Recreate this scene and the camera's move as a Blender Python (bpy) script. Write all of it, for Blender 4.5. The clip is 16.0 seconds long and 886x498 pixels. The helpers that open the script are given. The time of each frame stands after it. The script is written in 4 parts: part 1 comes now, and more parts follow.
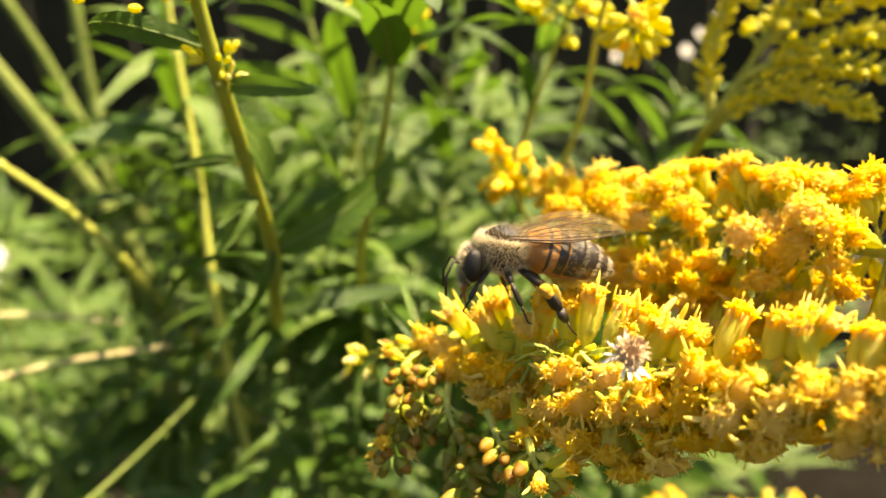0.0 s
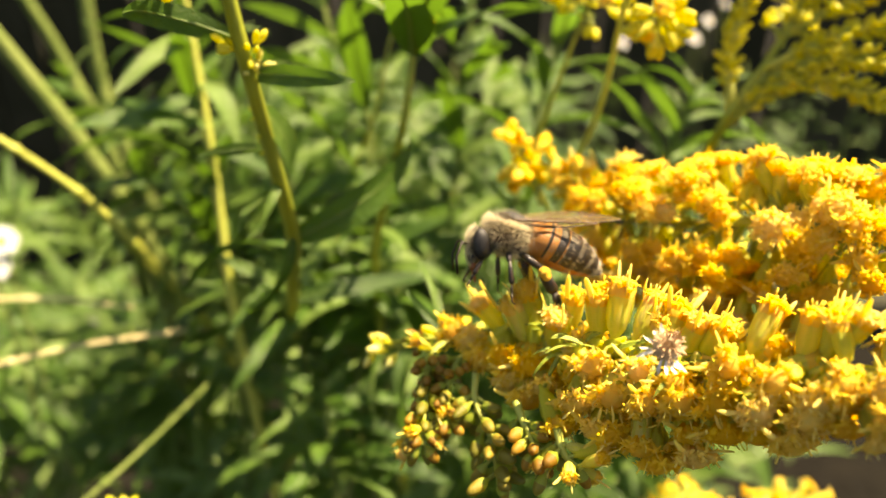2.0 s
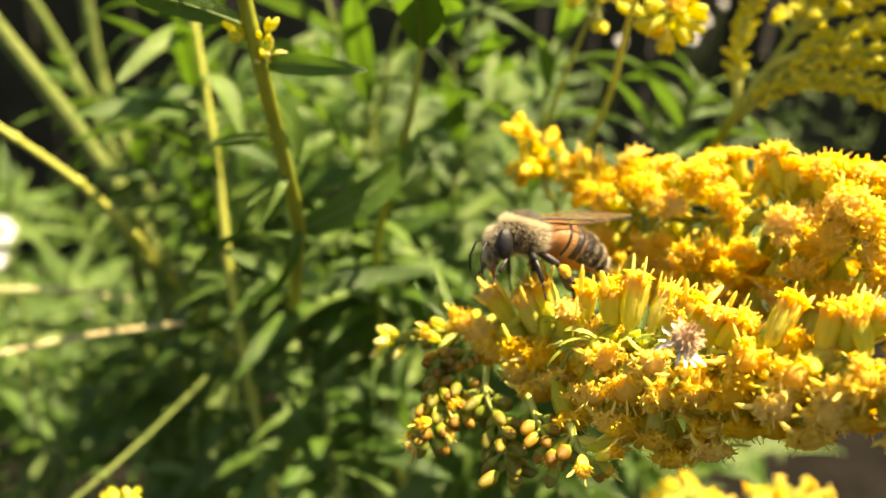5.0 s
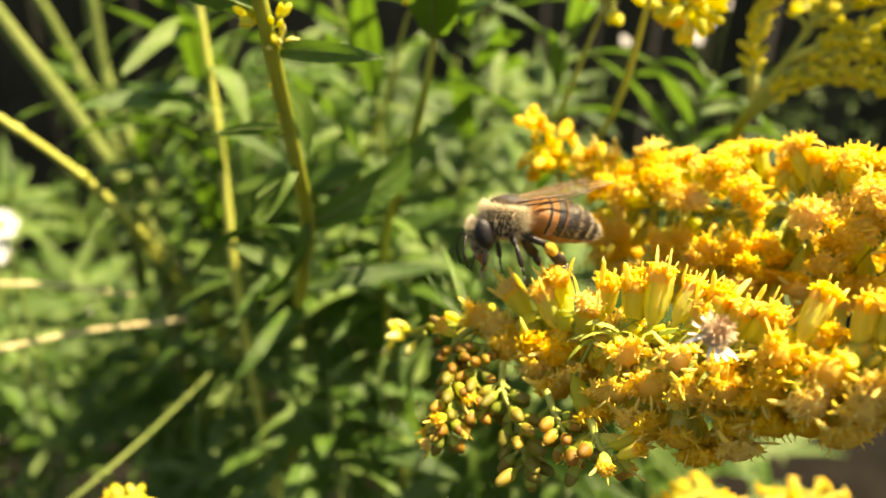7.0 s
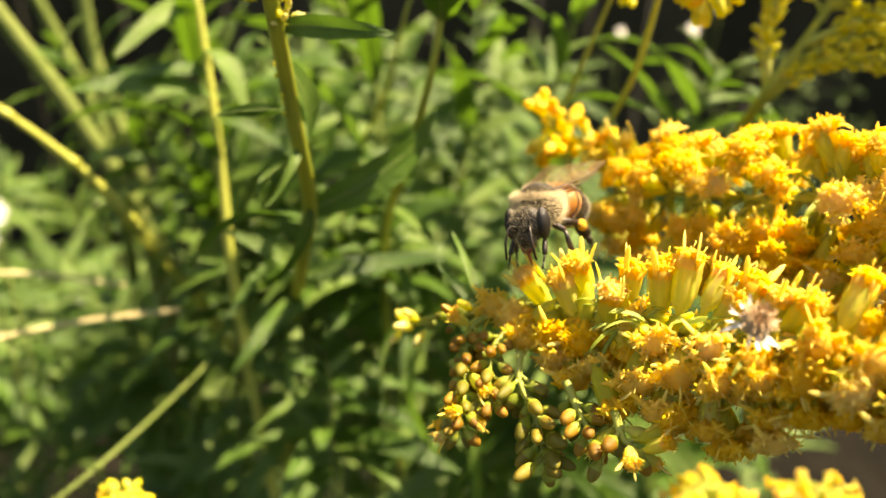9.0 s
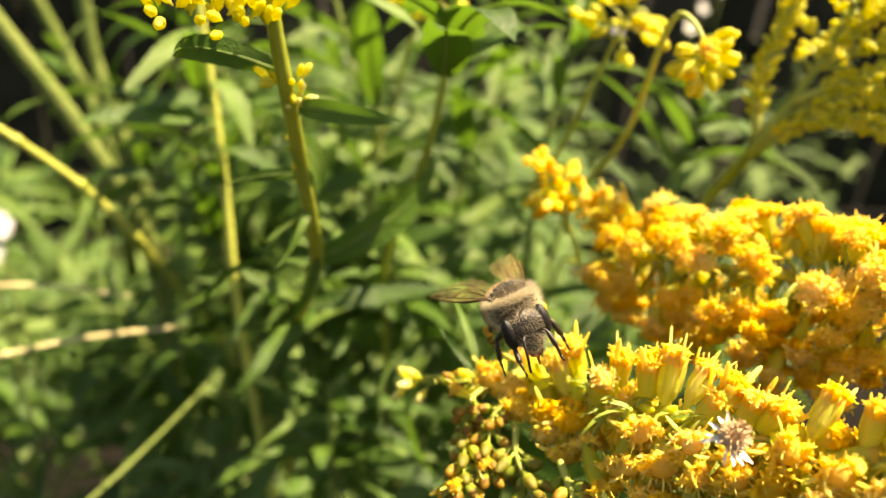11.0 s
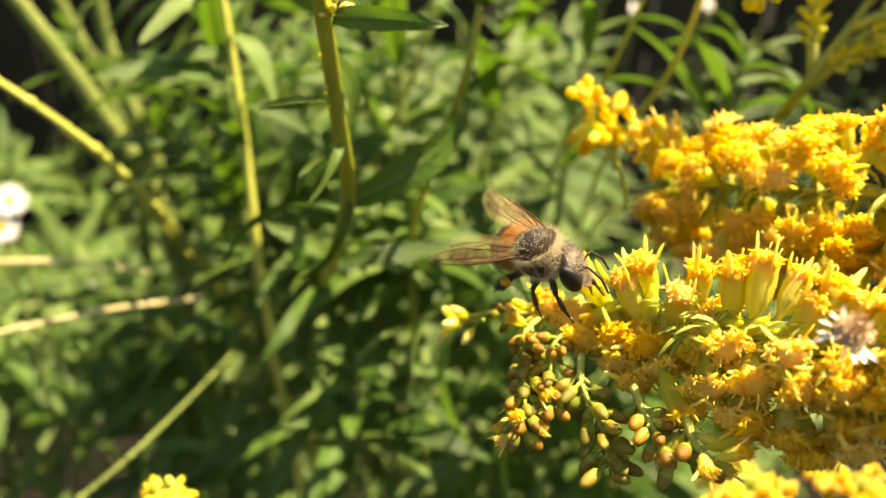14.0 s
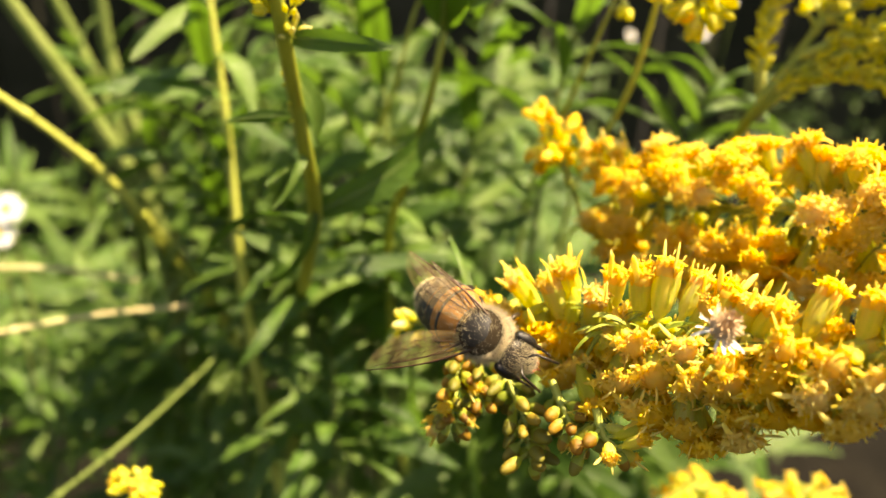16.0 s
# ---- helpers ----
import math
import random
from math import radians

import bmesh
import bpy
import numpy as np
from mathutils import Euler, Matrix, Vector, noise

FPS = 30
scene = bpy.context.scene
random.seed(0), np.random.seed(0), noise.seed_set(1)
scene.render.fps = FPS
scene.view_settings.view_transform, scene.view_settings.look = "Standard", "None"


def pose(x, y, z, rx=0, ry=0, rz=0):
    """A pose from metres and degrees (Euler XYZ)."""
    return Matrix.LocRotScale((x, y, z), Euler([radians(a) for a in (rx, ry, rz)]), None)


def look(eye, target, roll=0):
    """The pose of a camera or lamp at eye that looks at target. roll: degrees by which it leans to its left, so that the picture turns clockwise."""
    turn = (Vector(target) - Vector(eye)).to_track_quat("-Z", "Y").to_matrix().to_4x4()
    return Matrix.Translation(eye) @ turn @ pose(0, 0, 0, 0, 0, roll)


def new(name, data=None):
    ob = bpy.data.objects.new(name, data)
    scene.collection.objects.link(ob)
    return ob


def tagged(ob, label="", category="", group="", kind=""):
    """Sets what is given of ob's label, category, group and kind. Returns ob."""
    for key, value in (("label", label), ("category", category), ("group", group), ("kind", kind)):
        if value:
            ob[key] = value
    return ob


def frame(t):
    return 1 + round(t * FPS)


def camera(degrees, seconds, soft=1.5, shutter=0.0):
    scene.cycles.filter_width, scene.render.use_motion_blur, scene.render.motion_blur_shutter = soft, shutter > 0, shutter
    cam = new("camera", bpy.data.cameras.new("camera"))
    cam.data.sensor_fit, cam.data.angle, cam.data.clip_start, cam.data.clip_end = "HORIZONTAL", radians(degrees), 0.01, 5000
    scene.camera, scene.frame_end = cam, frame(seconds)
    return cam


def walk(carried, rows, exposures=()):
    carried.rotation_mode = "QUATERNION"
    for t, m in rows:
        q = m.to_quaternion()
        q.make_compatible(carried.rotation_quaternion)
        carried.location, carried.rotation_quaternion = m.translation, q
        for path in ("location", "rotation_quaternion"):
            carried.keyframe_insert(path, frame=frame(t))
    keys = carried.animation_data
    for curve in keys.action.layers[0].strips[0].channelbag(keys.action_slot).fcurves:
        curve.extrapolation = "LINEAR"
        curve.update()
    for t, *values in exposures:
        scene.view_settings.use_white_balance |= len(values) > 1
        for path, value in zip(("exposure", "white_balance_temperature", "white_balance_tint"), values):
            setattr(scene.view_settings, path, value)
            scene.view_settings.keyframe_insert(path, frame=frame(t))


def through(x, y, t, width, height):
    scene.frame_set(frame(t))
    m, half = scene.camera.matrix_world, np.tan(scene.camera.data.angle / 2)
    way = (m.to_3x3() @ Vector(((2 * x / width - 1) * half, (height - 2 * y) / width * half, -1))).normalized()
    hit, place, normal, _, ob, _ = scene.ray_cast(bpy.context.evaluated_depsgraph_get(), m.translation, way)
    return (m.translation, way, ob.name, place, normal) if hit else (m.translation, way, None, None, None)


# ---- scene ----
cam = camera(63.3, 16.0)
METRES, EYE, TILT, LEAN, TURN = 0.07, 0.85, -25.0, 0.0, 0.0
ROWS = [
    (0.0, 0.0, 0.0, 0.0, 0.0, 0.0, -0.0),
    (0.5, -0.0245, 0.0086, 0.0243, -0.15, -0.95, 0.01),
    (1.0, -0.0169, -0.0023, 0.0273, 0.18, -1.35, -0.11),
    (1.5, -0.0195, -0.0076, 0.0205, 0.44, -1.24, -0.22),
    (2.0, -0.0354, -0.0059, 0.0078, 0.05, -1.18, -0.48),
    (2.5, -0.0464, 0.0138, -0.0019, 0.3, -1.11, -0.62),
    (3.0, -0.0567, 0.0175, 0.015, 0.27, -1.8, -0.39),
    (3.5, -0.0213, -0.0153, 0.0256, 1.1, -1.97, -0.17),
    (6.0, -0.0967, 0.0142, -0.0095, -1.4, -1.11, -1.53),
    (6.5, -0.1062, 0.0234, 0.0048, -1.34, -1.84, -1.39),
    (7.0, -0.078, 0.0233, -0.0116, -0.44, -1.36, -1.51),
    (7.5, -0.0737, 0.0325, -0.0136, -0.53, -1.28, -1.51),
    (8.0, -0.098, 0.0608, -0.0314, -1.49, -1.85, -1.69),
    (8.5, -0.1026, 0.0677, -0.0381, -1.19, -1.69, -1.57),
    (11.0, -0.1254, 0.0117, 0.1073, -1.7, -3.6, -2.6),
    (11.5, -0.1347, 0.0211, 0.0622, -1.99, -0.49, -2.54),
    (12.0, -0.1639, 0.0591, 0.0194, -2.12, 0.45, -2.47),
    (12.5, -0.1644, 0.0668, 0.031, -1.68, -0.6, -2.1),
    (13.0, -0.1727, 0.0821, -0.0334, -1.7, -0.89, -2.26),
    (13.5, -0.1778, 0.0989, -0.0394, -1.45, -2.23, -2.1),
    (14.0, -0.1695, 0.0869, 0.002, -0.91, -3.78, -1.41),
    (14.5, -0.1128, 0.063, 0.0249, 0.64, -4.06, -1.24),
    (15.0, -0.1227, 0.0489, 0.0386, -0.3, -3.63, -1.91),
    (15.5, -0.0967, 0.0315, 0.0153, -0.3, -2.78, -2.15),
    (16.0, -0.0892, 0.0153, -0.0139, -0.41, -2.01, -2.55),
]
walk(cam, [(t, pose(0, 0, EYE, TILT, LEAN, TURN) @ pose(METRES * x, METRES * y, METRES * z, 90 + pitch, roll, yaw)) for t, x, y, z, yaw, pitch, roll in ROWS],
     [(0.0, 2.18, 9300, 13), (16.0, 2.18, 9300, 13)])
cam.data.dof.use_dof = True
cam.data.dof.focus_distance = 0.053
cam.data.dof.aperture_fstop = 25.0

# ---- light ----
SUN = Vector((0.42, 0.16, 0.89)).normalized()
world = bpy.data.worlds.new("sky")
scene.world = world
world.use_nodes = True
sky = world.node_tree.nodes.new("ShaderNodeTexSky")
sky.sky_type = "NISHITA"
sky.sun_disc = False
sky.sun_elevation = math.asin(SUN.z)
sky.sun_rotation = math.atan2(SUN.x, SUN.y)
world.node_tree.links.new(sky.outputs[0], world.node_tree.nodes["Background"].inputs[0])
world.node_tree.nodes["Background"].inputs[1].default_value = 0.05
sun_data = bpy.data.lights.new("sun", "SUN")
sun_data.energy, sun_data.angle, sun_data.color = 4.6, radians(0.5), (1.0, 0.94, 0.82)
sun = new("sun", sun_data)
sun.matrix_world = look(SUN * 3, (0, 0, 0))


# ---- materials ----
def material(name):
    m = bpy.data.materials.new(name)
    m.use_nodes = True
    nt = m.node_tree
    return m, nt, nt.nodes["Principled BSDF"], nt.nodes["Material Output"]


def shades(nt, colours, scale, jitter=0.5, detail=4.0):
    """A colour that wanders through the ramp with a noise of that scale and from piece to piece."""
    co = nt.nodes.new("ShaderNodeTexCoord")
    tex = nt.nodes.new("ShaderNodeTexNoise")
    tex.inputs["Scale"].default_value, tex.inputs["Detail"].default_value = scale, detail
    nt.links.new(co.outputs["Object"], tex.inputs["Vector"])
    info = nt.nodes.new("ShaderNodeObjectInfo")
    mix = nt.nodes.new("ShaderNodeMix")
    mix.inputs[0].default_value = jitter
    nt.links.new(tex.outputs[0], mix.inputs[2])
    nt.links.new(info.outputs["Random"], mix.inputs[3])
    ramp = nt.nodes.new("ShaderNodeValToRGB")
    el = ramp.color_ramp.elements
    while len(el) < len(colours):
        el.new(0.5)
    for i, c in enumerate(colours):
        el[i].position = 0.2 + 0.6 * i / (len(colours) - 1)
        el[i].color = (*c, 1)
    nt.links.new(mix.outputs[0], ramp.inputs[0])
    return ramp.outputs[0], tex


def relief(nt, bsdf, scale, strength, distance):
    co = nt.nodes.new("ShaderNodeTexCoord")
    tex = nt.nodes.new("ShaderNodeTexNoise")
    tex.inputs["Scale"].default_value, tex.inputs["Detail"].default_value = scale, 5
    nt.links.new(co.outputs["Object"], tex.inputs["Vector"])
    bump = nt.nodes.new("ShaderNodeBump")
    bump.inputs["Strength"].default_value, bump.inputs["Distance"].default_value = strength, distance
    nt.links.new(tex.outputs[0], bump.inputs["Height"])
    nt.links.new(bump.outputs[0], bsdf.inputs["Normal"])


def plant_material(name, colours, through, share, scale, rough=0.5, jitter=0.5, bump=(2000, 0.3, 0.0001)):
    """Living tissue: a dull gloss on top and light that comes through from behind."""
    m, nt, bsdf, out = material(name)
    colour, _ = shades(nt, colours, scale, jitter)
    nt.links.new(colour, bsdf.inputs["Base Color"])
    bsdf.inputs["Roughness"].default_value = rough
    if rough > 0.55:
        bsdf.inputs["Specular IOR Level"].default_value = 0.15
    relief(nt, bsdf, *bump)
    tr = nt.nodes.new("ShaderNodeBsdfTranslucent")
    tint = nt.nodes.new("ShaderNodeMix")
    tint.data_type = "RGBA"
    tint.inputs[0].default_value = 0.8
    nt.links.new(colour, tint.inputs[6])
    tint.inputs[7].default_value = (*through, 1)
    nt.links.new(tint.outputs[2], tr.inputs[0])
    mix = nt.nodes.new("ShaderNodeMixShader")
    mix.inputs[0].default_value = share
    nt.links.new(bsdf.outputs[0], mix.inputs[1])
    nt.links.new(tr.outputs[0], mix.inputs[2])
    nt.links.new(mix.outputs[0], out.inputs[0])
    return m


def plain_material(name, colours, scale, rough=0.6, jitter=0.3, bump=None, metallic=0.0):
    m, nt, bsdf, out = material(name)
    colour, _ = shades(nt, colours, scale, jitter)
    nt.links.new(colour, bsdf.inputs["Base Color"])
    bsdf.inputs["Roughness"].default_value = rough
    bsdf.inputs["Metallic"].default_value = metallic
    if rough > 0.75:
        bsdf.inputs["Specular IOR Level"].default_value = 0.08
    if bump:
        relief(nt, bsdf, *bump)
    return m


LEAF = plant_material("leaf_green", [(0.028, 0.074, 0.006), (0.062, 0.136, 0.015), (0.145, 0.228, 0.05)], (0.12, 0.25, 0.018), 0.36, 6, 0.42, 0.6, (60, 0.35, 0.01))
RIB = plant_material("leaf_rib", [(0.1, 0.17, 0.03), (0.14, 0.22, 0.05), (0.2, 0.28, 0.08)], (0.25, 0.4, 0.03), 0.25, 40, 0.4)
STEM = plant_material("stem_green", [(0.26, 0.3, 0.03), (0.38, 0.41, 0.06), (0.48, 0.5, 0.11)], (0.45, 0.42, 0.04), 0.2, 300, 0.5)
RAY = plant_material("ray_yellow", [(0.93, 0.76, 0.13), (0.95, 0.82, 0.24), (0.96, 0.89, 0.42)], (1.0, 0.84, 0.16), 0.58, 900, 0.6)
DISC = plant_material("disc_yellow", [(0.93, 0.66, 0.04), (0.95, 0.76, 0.16), (0.96, 0.87, 0.4)], (1.0, 0.77, 0.04), 0.68, 900, 0.6)
CUP = plant_material("involucre_yellow", [(0.64, 0.65, 0.09), (0.78, 0.75, 0.18), (0.88, 0.84, 0.34)], (0.92, 0.88, 0.12), 0.68, 700, 0.6)
BUD = plant_material("bud_ochre", [(0.8, 0.53, 0.02), (0.86, 0.63, 0.05), (0.9, 0.74, 0.13)], (0.96, 0.58, 0.01), 0.5, 700, 0.6)
SCALE = plant_material("bract_scale", [(0.56, 0.6, 0.07), (0.7, 0.71, 0.14), (0.82, 0.8, 0.25)], (0.9, 0.87, 0.1), 0.66, 1400, 0.6, 0.2)
BRACT = plant_material("bract_green", [(0.2, 0.27, 0.025), (0.33, 0.39, 0.045), (0.46, 0.5, 0.09)], (0.55, 0.6, 0.03), 0.4, 200, 0.45)
# brownish buds under the near spray, darkened further for the shade they hang in
OCHRE = plant_material("bud_tawny_shade", [(0.22, 0.11, 0.008), (0.33, 0.175, 0.014), (0.46, 0.26, 0.025)], (0.52, 0.25, 0.01), 0.35, 700, 0.5)
TAN = plant_material("bud_olive_shade", [(0.13, 0.14, 0.015), (0.22, 0.19, 0.02), (0.36, 0.24, 0.03)], (0.5, 0.4, 0.02), 0.3, 700, 0.5)
GREEN_BUD = plant_material("bud_green_yellow", [(0.54, 0.52, 0.03), (0.68, 0.63, 0.05), (0.8, 0.74, 0.12)], (0.86, 0.78, 0.03), 0.5, 700, 0.5)
PALE = plant_material("bud_cream", [(0.7, 0.62, 0.12), (0.78, 0.72, 0.22), (0.82, 0.78, 0.34)], (0.85, 0.75, 0.1), 0.35, 700, 0.45)
DOWNY = plain_material("downy_stem", [(0.08, 0.115, 0.026), (0.12, 0.16, 0.042), (0.18, 0.21, 0.07)], 250, 0.8, 0.2, (900, 0.6, 0.001))
STRAW = plain_material("dry_straw", [(0.38, 0.3, 0.12), (0.5, 0.42, 0.2), (0.62, 0.54, 0.3)], 200, 0.55, 0.3, (400, 0.4, 0.001))
WITHER = plain_material("withered_brown", [(0.34, 0.21, 0.1), (0.5, 0.34, 0.19), (0.64, 0.5, 0.33)], 900, 0.7)
PAPPUS = plain_material("pappus_white", [(0.68, 0.64, 0.56), (0.76, 0.74, 0.68), (0.82, 0.8, 0.76)], 500, 0.6)
# near-black soil: the shade under and behind the plants is put into its colour
SOIL = plain_material("shade_black_soil", [(0.003, 0.0026, 0.0018), (0.006, 0.005, 0.0034), (0.012, 0.01, 0.0065)], 9, 0.9, 0.0, (40, 0.8, 0.02))
# timber toned near-black, so that the dim distance sits in its colour
TIMBER = plain_material("weathered_timber_shade", [(0.012, 0.013, 0.007), (0.026, 0.026, 0.015), (0.06, 0.054, 0.036)], 8, 0.8, 0.3, (60, 0.5, 0.01))


# ---- shapes ----
class Shape:
    """Gathers vertices and faces, with a material number for each face."""

    def __init__(self):
        self.v, self.f, self.m = [], [], []

    def grid(self, rows, k=0, closed=True):
        n, start = len(rows[0]), len(self.v)
        for row in rows:
            self.v.extend([tuple(p) for p in row])
        for i in range(len(rows) - 1):
            for j in range(n if closed else n - 1):
                a, b = start + i * n + j, start + i * n + (j + 1) % n
                self.f.append((a, b, b + n, a + n))
                self.m.append(k)
        return start

    def cap(self, start, n, k=0, flip=False):
        ring = list(range(start, start + n))
        self.f.append(tuple(ring[::-1] if flip else ring))
        self.m.append(k)

    def tube(self, pts, radii, sides=6, k=0, flat=1.0):
        pts = [Vector(p) for p in pts]
        rows, side = [], None
        for i, p in enumerate(pts):
            d = (pts[min(i + 1, len(pts) - 1)] - pts[max(i - 1, 0)]).normalized()
            if side is None:
                side = d.orthogonal().normalized()
            side = (side - d * side.dot(d)).normalized()
            other = d.cross(side)
            r = radii[i] if isinstance(radii, (list, tuple)) else radii
            rows.append([p + r * (math.cos(a) * side + flat * math.sin(a) * other) for a in [2 * math.pi * j / sides for j in range(sides)]])
        s = self.grid(rows, k)
        self.cap(s, sides, k, True)
        self.cap(s + (len(rows) - 1) * sides, sides, k)

    def lathe(self, profile, sides=10, k=0, wave=0.0):
        rows = [[(r * (1 + wave * (j % 2)) * math.cos(2 * math.pi * j / sides), r * (1 + wave * (j % 2)) * math.sin(2 * math.pi * j / sides), z) for j in range(sides)] for r, z in profile]
        s = self.grid(rows, k)
        self.cap(s, sides, k, True)
        self.cap(s + (len(rows) - 1) * sides, sides, k)

    def ball(self, centre, radii, n=10, k=0):
        c = Vector(centre)
        rows = []
        for i in range(n + 1):
            a = math.pi * (0.02 + 0.96 * i / n) - math.pi / 2
            rows.append([c + Vector((radii[0] * math.cos(a) * math.cos(b), radii[1] * math.cos(a) * math.sin(b), radii[2] * math.sin(a))) for b in [2 * math.pi * j / (2 * n) for j in range(2 * n)]])
        s = self.grid(rows, k)
        self.cap(s, 2 * n, k, True)
        self.cap(s + n * 2 * n, 2 * n, k)

    def blade(self, base, way, up, length, width, bend, k=0, steps=4, fold=0.15, tip=0.15):
        """A strap petal or bract that bends away from up."""
        way, up = Vector(way).normalized(), Vector(up)
        up = (up - way * up.dot(way)).normalized()
        side = way.cross(up)
        p, d, rows = Vector(base), way.copy(), []
        for i in range(steps + 1):
            u = i / steps
            w = width * (0.55 + 0.9 * u - (1.3 - tip) * u ** 3)
            rows.append([p - side * w / 2, p - up * w * fold, p + side * w / 2])
            d = (d - up * bend / steps).normalized()
            p = p + d * length / steps
        self.grid(rows, k, False)

    def mesh(self, name, mats, smooth=True):
        me = bpy.data.meshes.new(name)
        me.from_pydata([tuple(p) for p in self.v], [], self.f)
        for m in mats:
            me.materials.append(m)
        me.polygons.foreach_set("material_index", self.m)
        me.polygons.foreach_set("use_smooth", [smooth] * len(self.f))
        me.update()
        return me


def part(name, mesh, parent, m=None, label=""):
    ob = new(name, mesh)
    ob.parent = parent
    if m is not None:
        ob.matrix_basis = m
    return tagged(ob, label)


def thing(name, place, label, category, group="", kind=""):
    ob = new(name)
    ob.location = place
    ob.empty_display_size = 0.002
    return tagged(ob, label, category, group, kind)


def axes(base, way, up, scale=1.0, wide=1.0):
    """A matrix at base whose x runs along way and whose z leans to up."""
    x = Vector(way).normalized()
    z = Vector(up) - x * Vector(up).dot(x)
    if z.length < 1e-6:
        z = x.orthogonal()
    z.normalize()
    y = z.cross(x)
    r = Matrix((x, y, z)).transposed().to_4x4()
    return Matrix.Translation(base) @ r @ Matrix.Diagonal((scale, scale * wide, scale, 1))


def upright(base, way, spin=0.0, scale=1.0):
    """A matrix at base whose z runs along way."""
    q = Vector(way).normalized().to_track_quat("Z", "Y").to_matrix().to_4x4()
    return Matrix.Translation(base) @ q @ Matrix.Rotation(spin, 4, "Z") @ Matrix.Scale(scale, 4)


def curve(pts, n):
    """n + 1 points on a smooth line through pts."""
    q = [Vector(p) for p in pts]
    q = [2 * q[0] - q[1]] + q + [2 * q[-1] - q[-2]]
    out = []
    for i in range(n + 1):
        u = i / n * (len(q) - 3)
        k = min(int(u), len(q) - 4)
        a, b, c, d = q[k:k + 4]
        # knots by the root of the distance, so that long spans do not swing past short ones
        t1 = max((b - a).length, 1e-9) ** 0.5
        t2 = t1 + max((c - b).length, 1e-9) ** 0.5
        t3 = t2 + max((d - c).length, 1e-9) ** 0.5
        t = t1 + (t2 - t1) * (u - k)
        ab, bc, cd = a.lerp(b, t / t1), b.lerp(c, (t - t1) / (t2 - t1)), c.lerp(d, (t - t2) / (t3 - t2))
        out.append(ab.lerp(bc, t / t2).lerp(bc.lerp(cd, (t - t1) / (t3 - t1)), (t - t1) / (t2 - t1)))
    return out


# ---- leaves ----
def leaf_mesh(seed, skin=None):
    """A lance-shaped leaf of length 1 along x, creased at the midrib, with small teeth."""
    r = random.Random(seed)
    s = Shape()
    n, droop, twist, wav = 14, r.uniform(0.2, 0.8), r.uniform(-0.5, 0.5), r.uniform(0.005, 0.015)
    rows, mid = [], []
    x = z = 0.0
    for i in range(n + 1):
        u = i / n
        w = 0.098 * (u + 0.03) ** 0.55 * (1 - u) ** 0.8 * 1.75 + 0.002
        a = 0.25 - droop * 2 * u
        roll = twist * u
        row = []
        for j in range(5):
            v = (j - 2) / 2
            h = 0.3 * abs(v) * w - 0.12 * (v * v) * w + wav * math.sin(9 * u + 2 * v + seed) * abs(v)
            edge = v * w * (1 + (0.06 if i % 2 and abs(v) == 1 else 0))
            row.append((x, edge * math.cos(roll) - h * math.sin(roll), z + edge * math.sin(roll) + h * math.cos(roll)))
        rows.append(row)
        mid.append((x, 0, z - 0.004))
        x += math.cos(a) / n
        z += math.sin(a) / n
    s.grid(rows, 0, False)
    s.tube(mid, [0.009 * (1 - i / n) + 0.002 for i in range(n + 1)], 5, 1)
    return s.mesh("leaf", [skin or LEAF, RIB])


LEAVES = [leaf_mesh(i) for i in range(7)]
BRACTS = [leaf_mesh(20 + i, BRACT) for i in range(4)]


def add_leaf(parent, base, way, up, length, rng, wide=1.0, bract=False):
    return part("bract" if bract else "leaf", rng.choice(BRACTS if bract else LEAVES), parent, axes(base, way, up, length, wide))


# ---- flower heads ----
MM = 0.001


def floret(s, base, way, rng, size=1.0, k=0):
    """A tubular disc floret with five pointed lobes and a thin style."""
    way = Vector(way).normalized()
    side = Matrix.Rotation(rng.uniform(0, 6.3), 3, way) @ way.orthogonal().normalized()
    other = way.cross(side)
    b = Vector(base)
    L = rng.uniform(0.8, 1.15) * size
    s.tube([b, b + way * L * 0.5, b + way * L * 0.85, b + way * L], [0.14 * size, 0.2 * size, 0.29 * size, 0.2 * size], 5, k)
    for j in range(5):
        a = 2 * math.pi * j / 5
        out = math.cos(a) * side + math.sin(a) * other
        s.blade(b + way * L * 0.9 + out * 0.18 * size, way * rng.uniform(0.2, 1.0) + out, way, rng.uniform(0.3, 0.45) * size, 0.24 * size, 0.6, k, 2, 0.2, 0.3)
    if rng.random() < 0.5:
        s.tube([b + way * L * 0.8, b + way * (L + rng.uniform(0.3, 0.6) * size) + side * 0.15], 0.05 * size, 4, 1)


def ray_mesh(bend, width):
    s = Shape()
    pts = [(u * math.cos(0.5 * bend * u), 0, -u * math.sin(0.5 * bend * u)) for u in (0, 0.3, 0.6, 0.85, 0.97)]
    s.tube(pts, [0.34 * width, 0.46 * width, 0.5 * width, 0.36 * width, 0.06 * width], 6, 0, 0.4)
    return s.mesh("ray_petal", [RAY])


RAYS = [ray_mesh(b, w) for b, w in ((0.1, 0.2), (0.4, 0.2), (0.9, 0.19), (-0.3, 0.18), (1.4, 0.21))]


